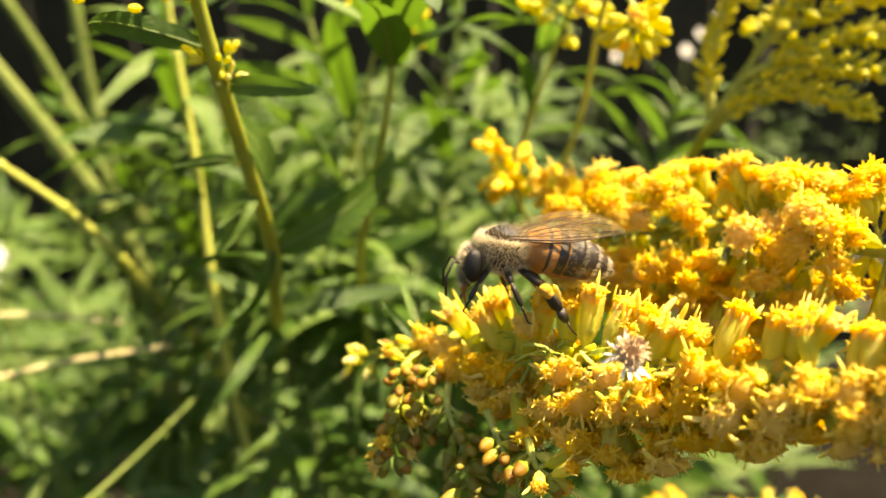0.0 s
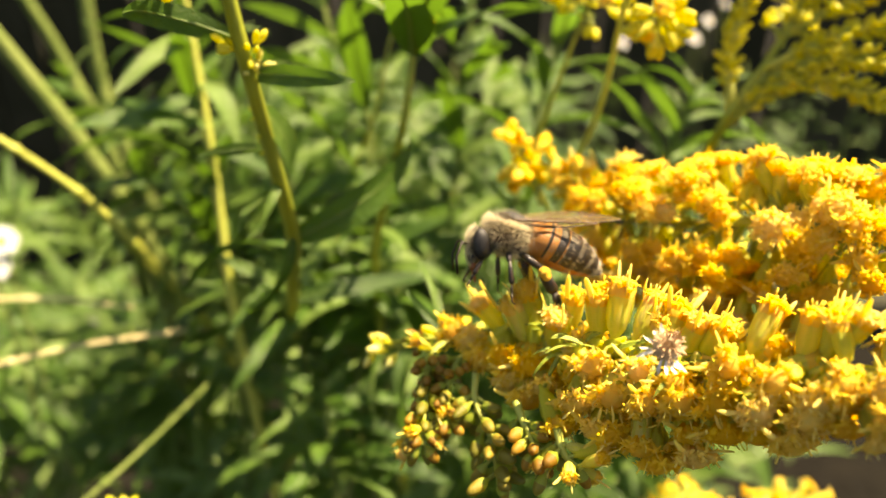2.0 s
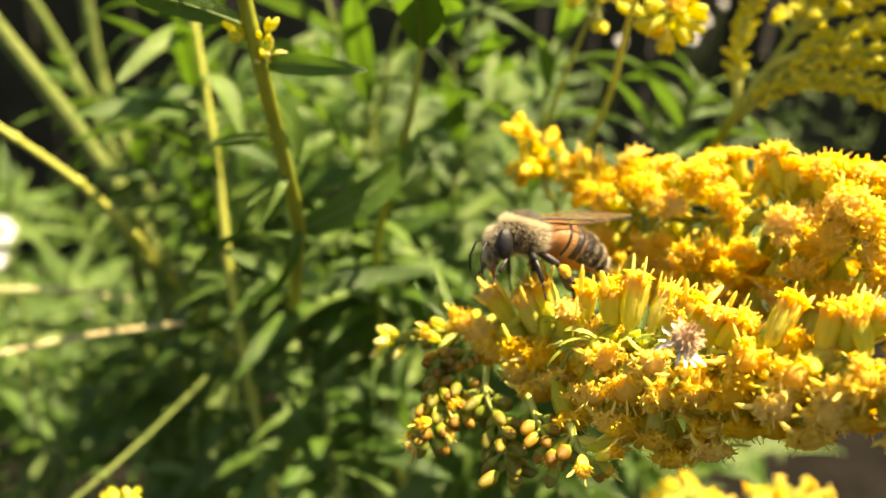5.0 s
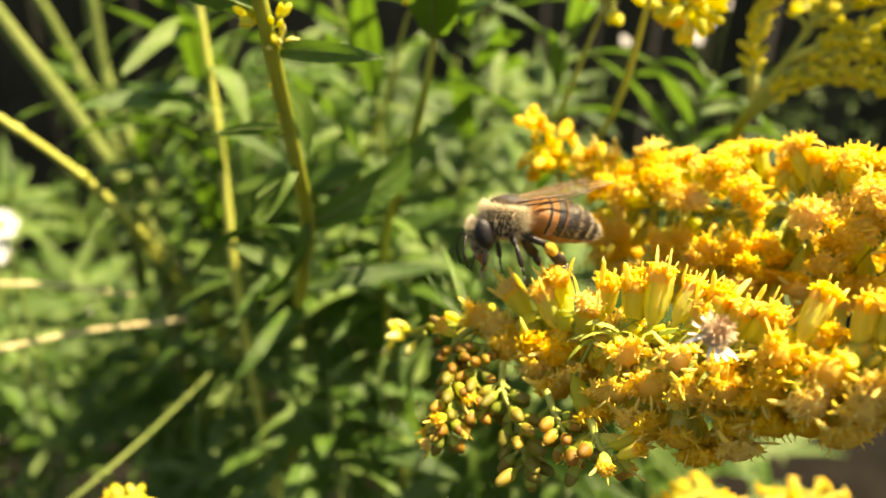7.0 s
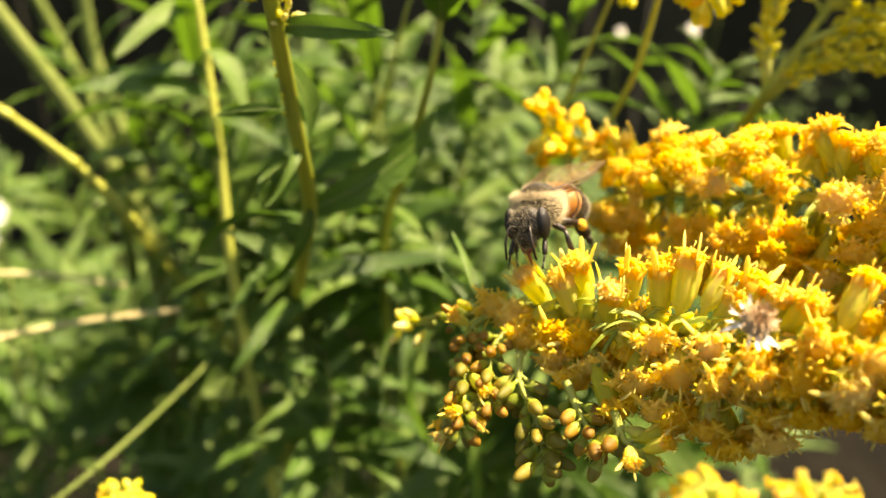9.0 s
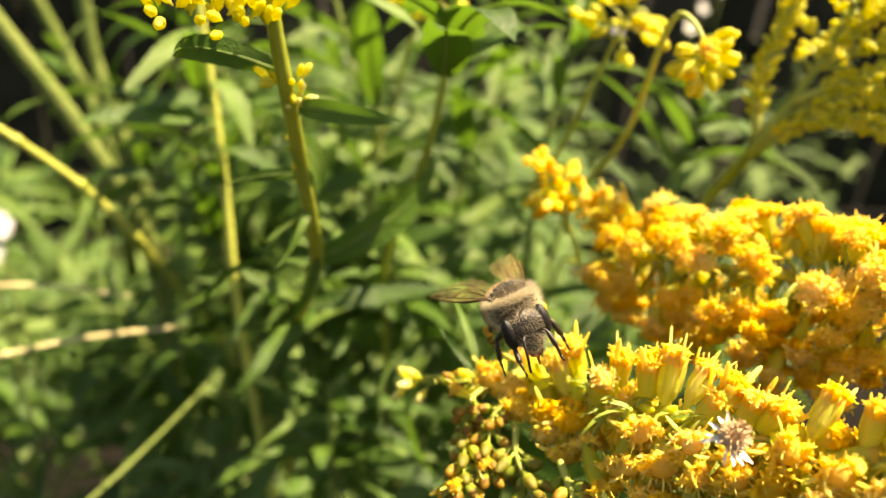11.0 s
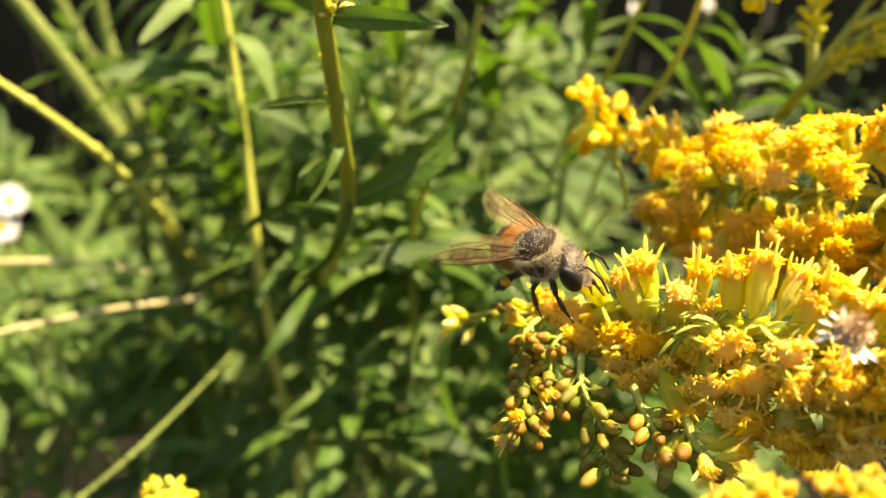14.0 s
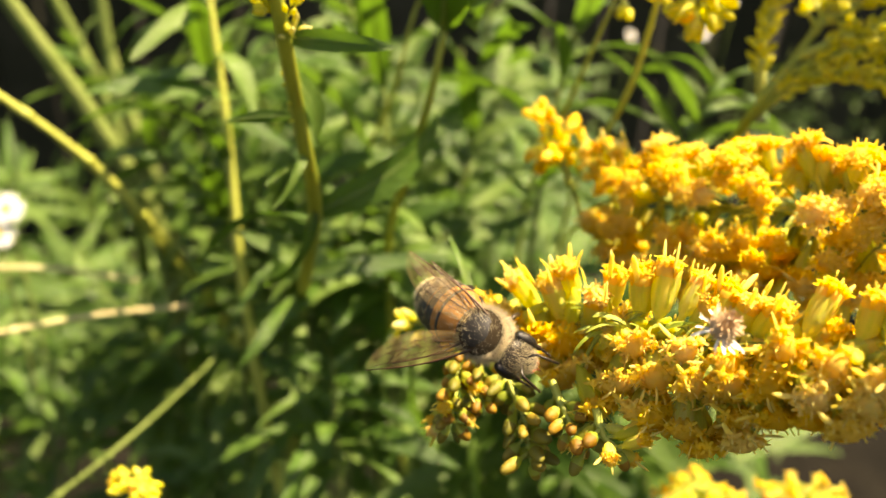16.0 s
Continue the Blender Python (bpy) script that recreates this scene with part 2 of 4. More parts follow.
def head_shapes(seed, openness):
    """One flower head along z in millimetres: cup of bracts, disc florets, and the poses of its ray petals."""
    r = random.Random(100 + seed)
    cup, disc, rays = Shape(), Shape(), []
    L = r.uniform(2.5, 3.0) if openness > 0.8 else r.uniform(2.5, 3.0)
    fat = 1.0 if openness > 0.8 else 1.12
    cup.lathe([(0.15, -0.5), (0.27, 0), (0.46 * fat, 0.4), (0.58 * fat, 1.0), (0.63 * fat, 0.55 * L), (0.66 * fat, 0.82 * L), (0.72 * fat, L), (0.45, L + 0.2)], 12, 0, 0.04)
    cup.m = [2 if q // 12 >= 5 else 0 for q in range(len(cup.m))]
    for row, (z, n, ln) in enumerate(((0.1, 5, 0.9), (0.5, 6, 1.3), (0.9, 7, 0.55 * L))):
        for j in range(n):
            a = 2 * math.pi * (j + 0.5 * row) / n + r.uniform(-0.15, 0.15)
            out = Vector((math.cos(a), math.sin(a), 0))
            cup.blade(out * (0.36 + 0.13 * row) * fat + Vector((0, 0, z)), Vector((0, 0, 1)) + out * (0.16 - 0.05 * row), out, ln * r.uniform(0.9, 1.1), 0.36, 0.0, 3, 4, -0.2, 0.05)
    disc.ball((0, 0, L - 0.05), (0.86, 0.86, 0.72) if openness > 0.8 else (0.8, 0.8, 0.7), 6)
    for j in range(14):
        a, rho = 2.39996 * j + r.uniform(-0.2, 0.2), (0.78 if openness > 0.8 else 0.68) * math.sqrt((j + 0.5) / 14)
        d = Vector((math.cos(a) * rho, math.sin(a) * rho, 0))
        floret(disc, d + Vector((0, 0, L - (0.6 if openness > 0.8 else 0.15 + 0.9 * rho * rho))), Vector((0, 0, 1)) + d * 1.0 * openness, r, r.uniform(0.95, 1.2) * (0.75 + 0.25 * openness))
    n = r.randint(2, 4) if openness > 0.8 else r.randint(1, 3)
    for j in range(n):
        a = 2 * math.pi * j / n + r.uniform(-0.35, 0.35)
        out = Vector((math.cos(a), math.sin(a), 0))
        rise = r.choice((0.05, 0.3, 0.6, 1.2)) if openness > 0.8 else r.uniform(2, 6)
        size = r.uniform(1.1, 1.8) if openness > 0.8 else r.uniform(1.5, 2.3)
        rays.append((r.randrange(5) if openness > 0.8 else r.choice((0, 1, 3)), axes(out * 0.8 + Vector((0, 0, L - 0.2)), out + Vector((0, 0, rise)), (0, 0, 1), size)))
    return cup, disc, rays


def head_meshes(seed, openness):
    cup, disc, rays = head_shapes(seed, openness)
    return cup.mesh("cup", [CUP, RAY, DISC, SCALE]), disc.mesh("disc", [DISC, RAY]), rays


def joined_head(seed, openness, with_cup):
    cup, disc, rays = head_shapes(seed, openness)
    s = cup if with_cup else Shape()
    for k, v, f in [(2, disc.v, disc.f)] + [(1, [m @ q.co for q in RAYS[i].vertices], [tuple(p.vertices) for p in RAYS[i].polygons]) for i, m in rays]:
        o = len(s.v)
        s.v.extend([tuple(p) for p in v])
        s.f.extend([tuple(o + i for i in p) for p in f])
        s.m.extend([k] * len(f))
    return s.mesh("flower_head" if with_cup else "corolla", [CUP, RAY, DISC, SCALE]), cup.mesh("cup", [CUP, RAY, DISC, SCALE]) if not with_cup else None


def bud_mesh(seed, mats, short=1.0):
    r = random.Random(300 + seed)
    s = Shape()
    L, w = short * r.uniform(2.4, 3.0), r.uniform(0.62, 0.78)
    prof = [(0.14, -0.6), (0.25, 0), (w * 0.8, 0.5), (w, 1.1), (w * 0.9, L * 0.65), (w * 0.75, L * 0.82), (w * 0.5, L * 0.93), (0.12, L)]
    s.lathe(prof, 10, 1, 0.1)
    s.m = [0 if i < 30 else 1 for i in range(len(s.m))]
    return s.mesh("bud", mats)


OPEN = [head_meshes(i, 1.0) for i in range(8)]
HALF = [head_meshes(20 + i, 0.3) for i in range(4)]
ERECT = [head_meshes(80 + i, 0.35) for i in range(7)]
SOFT = [joined_head(60 + i, 1.0, False) for i in range(7)]
FAR = [joined_head(40 + i, 0.9, True)[0] for i in range(5)]
BUDS = [bud_mesh(i, [CUP, BUD]) for i in range(5)]
PLUME = [bud_mesh(30 + i, [CUP, GREEN_BUD]) for i in range(4)]
SPRIG = [bud_mesh(90 + i, [CUP, BUD], 0.72) for i in range(4)]
TAWNY = [bud_mesh(70 + i, [BRACT, OCHRE]) for i in range(4)]
DUSKY = [bud_mesh(50 + i, [BRACT, TAN]) for i in range(4)]
CREAM = [bud_mesh(10 + i, [CUP, PALE]) for i in range(3)]


def add_head(parent, base, way, rng, stage, size):
    m = upright(base, way, rng.uniform(0, 6.3), size * MM)
    if stage in ("open", "half", "erect"):
        cup, disc, rays = rng.choice({"open": OPEN, "half": HALF, "erect": ERECT}[stage])
        h = part("flower_head", cup, parent, m)
        part("disc", disc, h)
        for i, q in rays:
            part("ray_petal", RAYS[i], h, q)
    elif stage == "soft":
        corolla, cup = rng.choice(SOFT)
        part("corolla", corolla, part("flower_head", cup, parent, m))
    elif stage == "far":
        part("flower_head", rng.choice(FAR), parent, m)
    else:
        part("bud", rng.choice({"cream": CREAM, "plume": PLUME, "dusky": DUSKY, "tawny": TAWNY, "sprig": SPRIG}.get(stage, BUDS)), parent, m)


def raceme(root, pts, n, seed, stage, thick, size=1.0, spread=1.0, face=None):
    """A side branch with stalked heads along it."""
    rng = random.Random(seed)
    o = Vector(root.location)
    line = [p - o for p in curve(pts, 12)]
    b = Shape()
    b.tube(line, [thick * (1 - 0.05 * i) for i in range(13)], 5)
    for j in range(n):
        u = (0.15 + 0.85 * (j + rng.uniform(0, 0.5)) / n) * 12
        k = min(int(u), 11)
        q = line[k].lerp(line[k + 1], min(1, u - k))
        tan = (line[k + 1] - line[k]).normalized()
        out = Matrix.Rotation(j * 2.4 + rng.uniform(-0.5, 0.5), 3, tan) @ tan.orthogonal().normalized()
        w = (out * spread + tan * rng.uniform(0.4, 1.0)).normalized()
        if face:
            w = (out * spread * 0.6 + Vector(face) + Vector((0, 0, rng.uniform(-0.3, 0.5)))).normalized()
        foot = q + w * rng.uniform(0.5, 1.5) * MM * size
        b.tube([q, foot], thick * 0.5, 4)
        add_head(root, foot, w, rng, stage if isinstance(stage, str) else stage(rng), size * rng.uniform(0.8, 1.1))
    part("branchlet", b.mesh("branchlet", [STEM]), root)


def spray(label, group, axis, thick, seed, n, reach, stage, count=(2, 5), s0=0.0, s1=1.0, size=1.0, droop=0.0, bracts=True, lean=lambda s: 0.35, face=Vector((0.05, -0.55, -0.4))):
    """A flowering stem. axis: points from the ground or the parting to the tip. reach(s, up): length of a side branch at s
    whose way has that upward share. stage(s, up, rng): the kind of head. lean(s): how far branches lean to the tip. face: the open side, to which low heads turn."""
    rng = random.Random(seed)
    line = curve(axis, 48)
    root = thing("goldenrod_stem", line[0], label, "flower", group)
    o = line[0]
    s = Shape()
    s.tube([p - o for p in line], [thick * (1 - 0.75 * i / 48) for i in range(49)], 7)
    part("stalk", s.mesh("stalk", [STEM]), root)
    for i in range(n):
        t = s0 + (s1 - s0) * (i + rng.uniform(0.2, 0.8)) / n
        f = t * 48
        k = min(int(f), 47)
        p = line[k].lerp(line[k + 1], f - k)
        tan = (line[k + 1] - line[k]).normalized()
        up = (Vector((0, 0, 1)) - tan * tan.z)
        up = up.normalized() if up.length > 0.05 else tan.orthogonal().normalized()
        side = tan.cross(up)
        a = i * 2.39996 + rng.uniform(-0.3, 0.3)
        way = math.cos(a) * up + math.sin(a) * side
        L = reach(t, way.z) * rng.uniform(0.75, 1.2)
        d = (way + tan * (lean(t) + rng.uniform(-0.25, 0.25))).normalized()
        pts = [p + d * L * u + Vector((0, 0, -droop * L * u * u)) for u in (0, 0.33, 0.66, 1)]
        b = Shape()
        b.tube([q - o for q in pts], [thick * 0.32, thick * 0.26, thick * 0.2, thick * 0.16], 5)
        heads = rng.randint(*count)
        for j in range(heads):
            u = 1 - 0.75 * j / max(heads, 1)
            w = u * 3
            kk = min(int(w), 2)
            q = pts[kk].lerp(pts[kk + 1], w - kk)
            ax = (pts[kk + 1] - pts[kk]).normalized()
            spread = Vector((rng.gauss(0, 1), rng.gauss(0, 1), rng.gauss(0, 1)))
            hw = (ax * (1.0 if j == 0 else 0.6) + way * 0.6 + spread * (0.2 if j == 0 else 0.38) + Vector((0, 0, 0.3 if way.z > 0 else 0.0)) + face * (1.3 if way.z < 0.2 else 0.1)).normalized()
            foot = q + hw * rng.uniform(0.6, 1.4) * MM * size
            b.tube([q - o, foot - o], thick * 0.14, 4)
            add_head(root, foot - o, hw, rng, stage(t, way.z, rng), size * rng.uniform(0.85, 1.12))
        part("branchlet", b.mesh("branchlet", [STEM]), root)
        if bracts and rng.random() < 0.7:
            add_leaf(root, p - o, d + Vector((0, 0, 0.3)), up, rng.uniform(2.5, 5.0) * MM * size, rng, 0.75, True)
    return root


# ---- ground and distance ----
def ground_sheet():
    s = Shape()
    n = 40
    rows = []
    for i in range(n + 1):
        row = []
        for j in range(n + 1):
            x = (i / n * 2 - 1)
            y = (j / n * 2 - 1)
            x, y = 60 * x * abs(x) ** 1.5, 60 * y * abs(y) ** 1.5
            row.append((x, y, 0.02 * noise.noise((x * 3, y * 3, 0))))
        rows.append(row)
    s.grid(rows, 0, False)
    return tagged(new("ground", s.mesh("ground", [SOIL])), "bare garden soil, its shade put into a near-black colour", "ground", kind="structure")


ground_sheet()
# ---- the two large flower sprays ----
NEAR_AXIS = [
    (0.11, 0.05, 0.0), (0.10, 0.04, 0.35), (0.085, 0.024, 0.66), (0.056, 0.020, 0.785), (0.0306, 0.0291, 0.8260), (0.0256, 0.0342, 0.8251), (0.0207, 0.0387, 0.8229), (0.0151, 0.0440, 0.8202),
    (0.0098, 0.0485, 0.8179), (0.0043, 0.0545, 0.8155), (-0.0019, 0.0601, 0.8120), (-0.0092, 0.0662, 0.8061)]
NEAR_LINE = curve(NEAR_AXIS, 220)
ALONG, RISE, FRONT = Vector((1, 0, 0)), Vector((0, 0.4226, 0.9063)), Vector((0, -0.9063, 0.4226))
near_spray = spray("goldenrod stem arching sideways, crowded with open yellow flower heads", "goldenrod", NEAR_AXIS, 0.0010, 5, 0, None, None)


def crowd(root, rows, stage, turn, seed, mates=1, size=1.0, length=3.5):
    """Heads on stalks from the arching stem. rows: station on the stem, then the head's top seen from there in millimetres
    along, up and to the open side. turn: what the heads lean to. mates: smaller heads that crowd behind each."""
    rng = random.Random(seed)
    o = Vector(root.location)
    b = Shape()
    for u, along, rise, front in rows:
        p = NEAR_LINE[round(20 * u)]
        for k in range(1 + mates):
            q = (ALONG * along + RISE * rise + FRONT * front) * MM
            if k:
                q = q * rng.uniform(0.72, 0.95) + (ALONG * rng.gauss(0, 1.3) + RISE * rng.gauss(0, 0.9) - FRONT * rng.uniform(0.6, 2.2)) * MM
            way = (q.normalized() + turn + 0.16 * Vector((rng.gauss(0, 1), rng.gauss(0, 1), rng.gauss(0, 1)))).normalized()
            z = size * (0.88 + 0.04 * (u - 6)) * rng.uniform(0.92, 1.08) * (0.9 if k else 1)
            foot = p + q - way * length * z * MM
            mid = p.lerp(foot, 0.5) + (way * -0.3 + RISE * 0.1) * MM
            b.tube([v - o for v in curve([p, mid, foot], 5)], [0.00026, 0.00024, 0.00022, 0.0002, 0.0002, 0.0002], 5)
            add_head(root, foot - o, way, rng, rng.choice(stage) if not k or stage[0] == "erect" else rng.choice(("soft", stage[0])), z)
    part("branchlet", b.mesh("branchlet", [STEM]), root)


# heads that stand up along the stem's back
crowd(near_spray, [
    (9.3, -2.0, 3.0, 0.5), (8.85, -1.9, 3.4, 0.7), (8.7, -1.4, 4.5, 0.1), (8.5, -0.3, 2.8, 2.1), (8.35, 0.7, 4.6, 0.5), (8.0, 0.0, 5.0, 0.9), (7.75, 0.6, 5.4, 0.2), (7.7, 3.0, 4.7, 0.5),
    (7.25, 1.7, 4.3, 0.8), (7.05, 1.4, 3.4, 1.7), (6.8, 1.4, 3.0, 1.6), (6.35, 1.4, 4.4, 0.4), (6.0, 0.9, 4.1, 0.7), (6.35, 1.5, 1.8, 1.7), (6.15, 2.3, 0.9, 1.8), (7.4, 1.3, 3.0, 1.7)],
    ("erect", "erect", "half"), Vector((0.02, 0.0, 0.12)), 301, 0, 1.26, 3.3)
# heads that face the open side
crowd(near_spray, [
    (9.75, -1.3, -0.1, 1.5), (9.5, -1.4, -1.3, 2.1), (9.35, -1.2, -3.0, 2.2), (9.15, -0.4, -2.4, 3.0), (8.85, -0.2, -2.7, 2.8), (8.8, 0.6, -4.8, 2.9), (8.05, -0.5, -1.5, 3.0), (7.5, -0.7, -1.2, 3.3), (7.05, -1.0, -1.4, 3.0),
    (6.55, -1.1, 0.0, 3.2), (6.2, -0.8, -0.7, 3.0), (8.15, -0.8, -4.7, 3.1), (7.75, -0.9, -3.7, 3.2), (7.35, -0.8, -3.4, 3.3), (6.95, -0.9, -3.3, 3.0), (6.65, -0.8, -3.0, 2.9), (6.3, -1.1, -2.7, 3.1), (5.95, -0.7, -3.0, 2.5)],
    ("open",), FRONT * 0.35, 302, 0, 1.22)
# heads that hang below
crowd(near_spray, [
    (8.3, -1.0, -7.1, 2.7), (7.95, -0.8, -6.4, 2.6), (7.7, -0.5, -6.8, 2.5), (7.35, 0.1, -8.3, 2.3), (6.95, -0.1, -5.9, 2.2), (6.95, 0.3, -7.4, 1.8), (7.35, -1.1, -7.2, 1.7), (6.65, 0.1, -5.3, 1.7), (6.0, 0.1, -1.8, 3.0),
    (6.1, 0.0, -5.1, 1.7), (6.35, 0.0, -5.0, 1.6), (9.05, -0.2, -4.9, 1.6), (8.9, -0.1, -6.0, 2.2)],
    ("open",), FRONT * 0.3, 303, 1, 1.2)
# the stem's further stretch, in the same three tiers
rng_near = random.Random(17)
for tier, (rise, front, stage, turn) in enumerate(((4.0, 0.6, ("erect", "half"), Vector((0.1, 0, 0.15))), (-0.6, 3.0, ("open",), FRONT * 0.35), (-2.4, 2.7, ("open",), FRONT * 0.35), (-3.8, 1.5, ("open",), FRONT * 0.25))):
    crowd(near_spray, [(5.8 - 0.3 * k, 0.8 + rng_near.uniform(-0.5, 0.8), rise + rng_near.uniform(-0.5, 0.5), front + rng_near.uniform(-0.5, 0.5)) for k in range(6)], stage, turn, 310 + tier, 1, 1.12)
# heads at the back of the stem
crowd(near_spray, [(5.6 + 4.0 * k / 30, rng_near.uniform(-1, 1), rng_near.uniform(-5.5, 0.5), rng_near.uniform(-3.0, 0.2)) for k in range(26)], ("soft",), Vector((0, 0.1, -0.2)), 320, 1, 1.1)

# unopened branches at the tip
raceme(near_spray, [(-0.0064, 0.0641, 0.8075), (-0.0080, 0.0645, 0.8071), (-0.0096, 0.0648, 0.8066)], 6, 51, "cream", 0.0003, 0.75, 0.7)
raceme(near_spray, [(-0.0015, 0.0580, 0.8126), (-0.0036, 0.0557, 0.8122), (-0.0039, 0.0528, 0.8109), (-0.0041, 0.0496, 0.8091), (-0.0045, 0.0480, 0.8081)], 38, 52, lambda r: r.choice(("tawny", "tawny", "half", "dusky", "dusky")), 0.00035, 0.68, 0.8)
raceme(near_spray, [(0.0004, 0.0566, 0.8128), (-0.0014, 0.0540, 0.8120), (-0.0020, 0.0515, 0.8106), (-0.0018, 0.0494, 0.8090)], 24, 57, lambda r: r.choice(("tawny", "tawny", "dusky")), 0.00035, 0.66, 0.8)
raceme(near_spray, [(-0.0012, 0.0590, 0.8123), (-0.0030, 0.0597, 0.8115), (-0.0052, 0.0596, 0.8111)], 8, 53, lambda r: r.choice(("tawny", "dusky", "plume")), 0.00035, 0.66, 0.8)
raceme(near_spray, [(0.0005, 0.0524, 0.8125), (0.0004, 0.0505, 0.8109), (0.0014, 0.0487, 0.8095), (0.0020, 0.0468, 0.8081), (0.0022, 0.0451, 0.8068)], 26, 54, "dusky", 0.00035, 0.76)
raceme(near_spray, [(0.0036, 0.0481, 0.8129), (0.0044, 0.0463, 0.8115), (0.0051, 0.0448, 0.8108), (0.0061, 0.0433, 0.8100)], 14, 55, lambda r: r.choice(("tawny", "tawny", "dusky")), 0.0004, 0.72)
raceme(near_spray, [(0.0066, 0.0447, 0.8129), (0.0071, 0.0430, 0.8116), (0.0082, 0.0418, 0.8114)], 9, 56, lambda r: r.choice(("tawny", "tawny", "half")), 0.0004, 0.78)


def reach_mid(s, up):
    end = min(1.0, (1.0 - s) * 4 + 0.3)
    return (3.6 + 2.8 * max(0.0, -up)) * MM * end


def stage_mid(s, up, r):
    if s > 0.93:
        return "bud" if r.random() < 0.5 else "half"
    return "soft"


spray("goldenrod stem arching behind, thick with golden flower heads", "goldenrod", [
    (0.17, 0.10, 0.0), (0.15, 0.085, 0.4), (0.12, 0.07, 0.7), (0.085, 0.062, 0.80), (0.0447, 0.0498, 0.8244), (0.0360, 0.0581, 0.8232), (0.0303, 0.0623, 0.8228),
    (0.0242, 0.0678, 0.8204), (0.0186, 0.0736, 0.8185), (0.0141, 0.0800, 0.8158)],
    0.0011, 9, 84, reach_mid, stage_mid, (2, 4), 0.44, 1.0, 1.08, 0.2)


def withered_head(root, place, way, seed):
    """A spent head: a brown tuft in a ring of white bristles."""
    rng = random.Random(seed)
    m = upright(Vector(place) - Vector(root.location), way, 0.4, MM)
    s = Shape()
    s.lathe([(0.2, -1.2), (0.5, -0.6), (0.8, 0), (0.95, 0.5), (0.7, 0.9), (0.2, 1.0)], 10, 0, 0.1)
    for k in range(240):
        a, e = rng.uniform(0, 6.3), rng.uniform(0.3, 1.2)
        d = Vector((math.cos(a) * math.cos(e), math.sin(a) * math.cos(e), math.sin(e)))
        s.blade(d * 0.6 + Vector((0, 0, 0.3)), d, (0, 0, 1), rng.uniform(0.4, 0.9), 0.1, rng.uniform(-2.2, 2.2), 0, 3)
    h = part("withered_head", s.mesh("withered_head", [WITHER]), root, m, "spent brown flower head")
    for k in range(20):
        a, e = rng.uniform(0, 6.3), rng.uniform(-0.7, 0.6)
        d = Vector((math.cos(a) * math.cos(e), math.sin(a) * math.cos(e), math.sin(e)))
        s = Shape()
        s.blade(d * 0.7, d, (0, 0, 1), rng.uniform(0.7, 1.4), rng.choice((0.12, 0.2, 0.3)), rng.uniform(-1.4, 1.4), 0, 3)
        part("bristle", s.mesh("bristle", [PAPPUS]), h, None, "white bristle")


withered_head(near_spray, (0.0120, 0.0390, 0.8243), (0.0, -0.55, 0.8), 4)
# narrow green bracts along the stem between the tiers
rq = random.Random(90)
for k in range(44):
    c = NEAR_LINE[round(20 * rq.uniform(6.6, 9.0))] + (RISE * rq.uniform(-1.2, 1.0) + FRONT * rq.uniform(0.8, 2.2)) * MM
    d = ALONG * rq.choice((1.0, 0.8, -0.9)) + RISE * rq.uniform(-0.6, 0.9) + FRONT * rq.uniform(0.0, 0.9)
    add_leaf(near_spray, c - Vector(near_spray.location), d, RISE + FRONT * 0.6, rq.uniform(1.8, 3.6) * MM, rq, 0.8, True)

# ---- smaller flowering stems behind ----
FARK = lambda s, up, r: "far" if r.random() < 0.88 else "bud"
BUDK = lambda s, up, r: "bud"


def side_stem(axis, seed, n, length, stage, label="goldenrod stem with yellow buds just opening", thick=0.0007, s0=0.8, count=(2, 4), size=0.9, droop=0.1):
    return spray(label, "goldenrod", axis, thick, seed, n, lambda s, up: length * MM * min(1.0, (1 - s) * 6 + 0.4), stage, count, s0, 1.0, size, droop, True)


sprig = side_stem([(0.04, 0.3, 0.0), (0.035, 0.28, 0.5), (0.0196, 0.1330, 0.7803), (0.0118, 0.0860, 0.8121), (0.0090, 0.0870, 0.8185), (0.0070, 0.0885, 0.8215)], 21, 6, 2.0, BUDK, "thin goldenrod stem tipped with orange buds", 0.0005, 0.74)
raceme(sprig, [(0.0102, 0.0852, 0.8151), (0.0084, 0.0874, 0.8197), (0.0056, 0.0892, 0.8236)], 17, 77, "sprig", 0.0005, 0.9, 0.65)
raceme(sprig, [(0.0167, 0.0838, 0.8168), (0.0128, 0.0847, 0.8188), (0.0108, 0.0866, 0.8204)], 14, 78, "sprig", 0.0005, 0.9, 0.65)
raceme(sprig, [(0.0191, 0.0824, 0.8185), (0.0156, 0.0826, 0.8188), (0.0130, 0.0834, 0.8182)], 9, 79, lambda r: r.choice(("sprig", "half")), 0.0005, 0.9, 0.8)
FARS = lambda r: "plume"
PLUMEK = lambda s, up, r: "plume" if r.random() < 0.95 else "far"
tall = side_stem([(0.09, 0.32, 0.0), (0.08, 0.28, 0.5), (0.0441, 0.1288, 0.7949), (0.0370, 0.0993, 0.8215), (0.0421, 0.0996, 0.8317), (0.0470, 0.1008, 0.8438)], 22, 12, 3.5, PLUMEK, "branching goldenrod top with yellow-green plumes", 0.0014, 0.82, size=0.65)
raceme(tall, [(0.0370, 0.0993, 0.8215), (0.0421, 0.0975, 0.8272), (0.0490, 0.0950, 0.8289), (0.0543, 0.0909, 0.8272)], 88, 71, FARS, 0.0008, 0.6, 0.75)
raceme(tall, [(0.0382, 0.1001, 0.8233), (0.0370, 0.1013, 0.8306), (0.0378, 0.1019, 0.8366), (0.0397, 0.1027, 0.8430)], 68, 72, FARS, 0.0008, 0.6, 0.75)
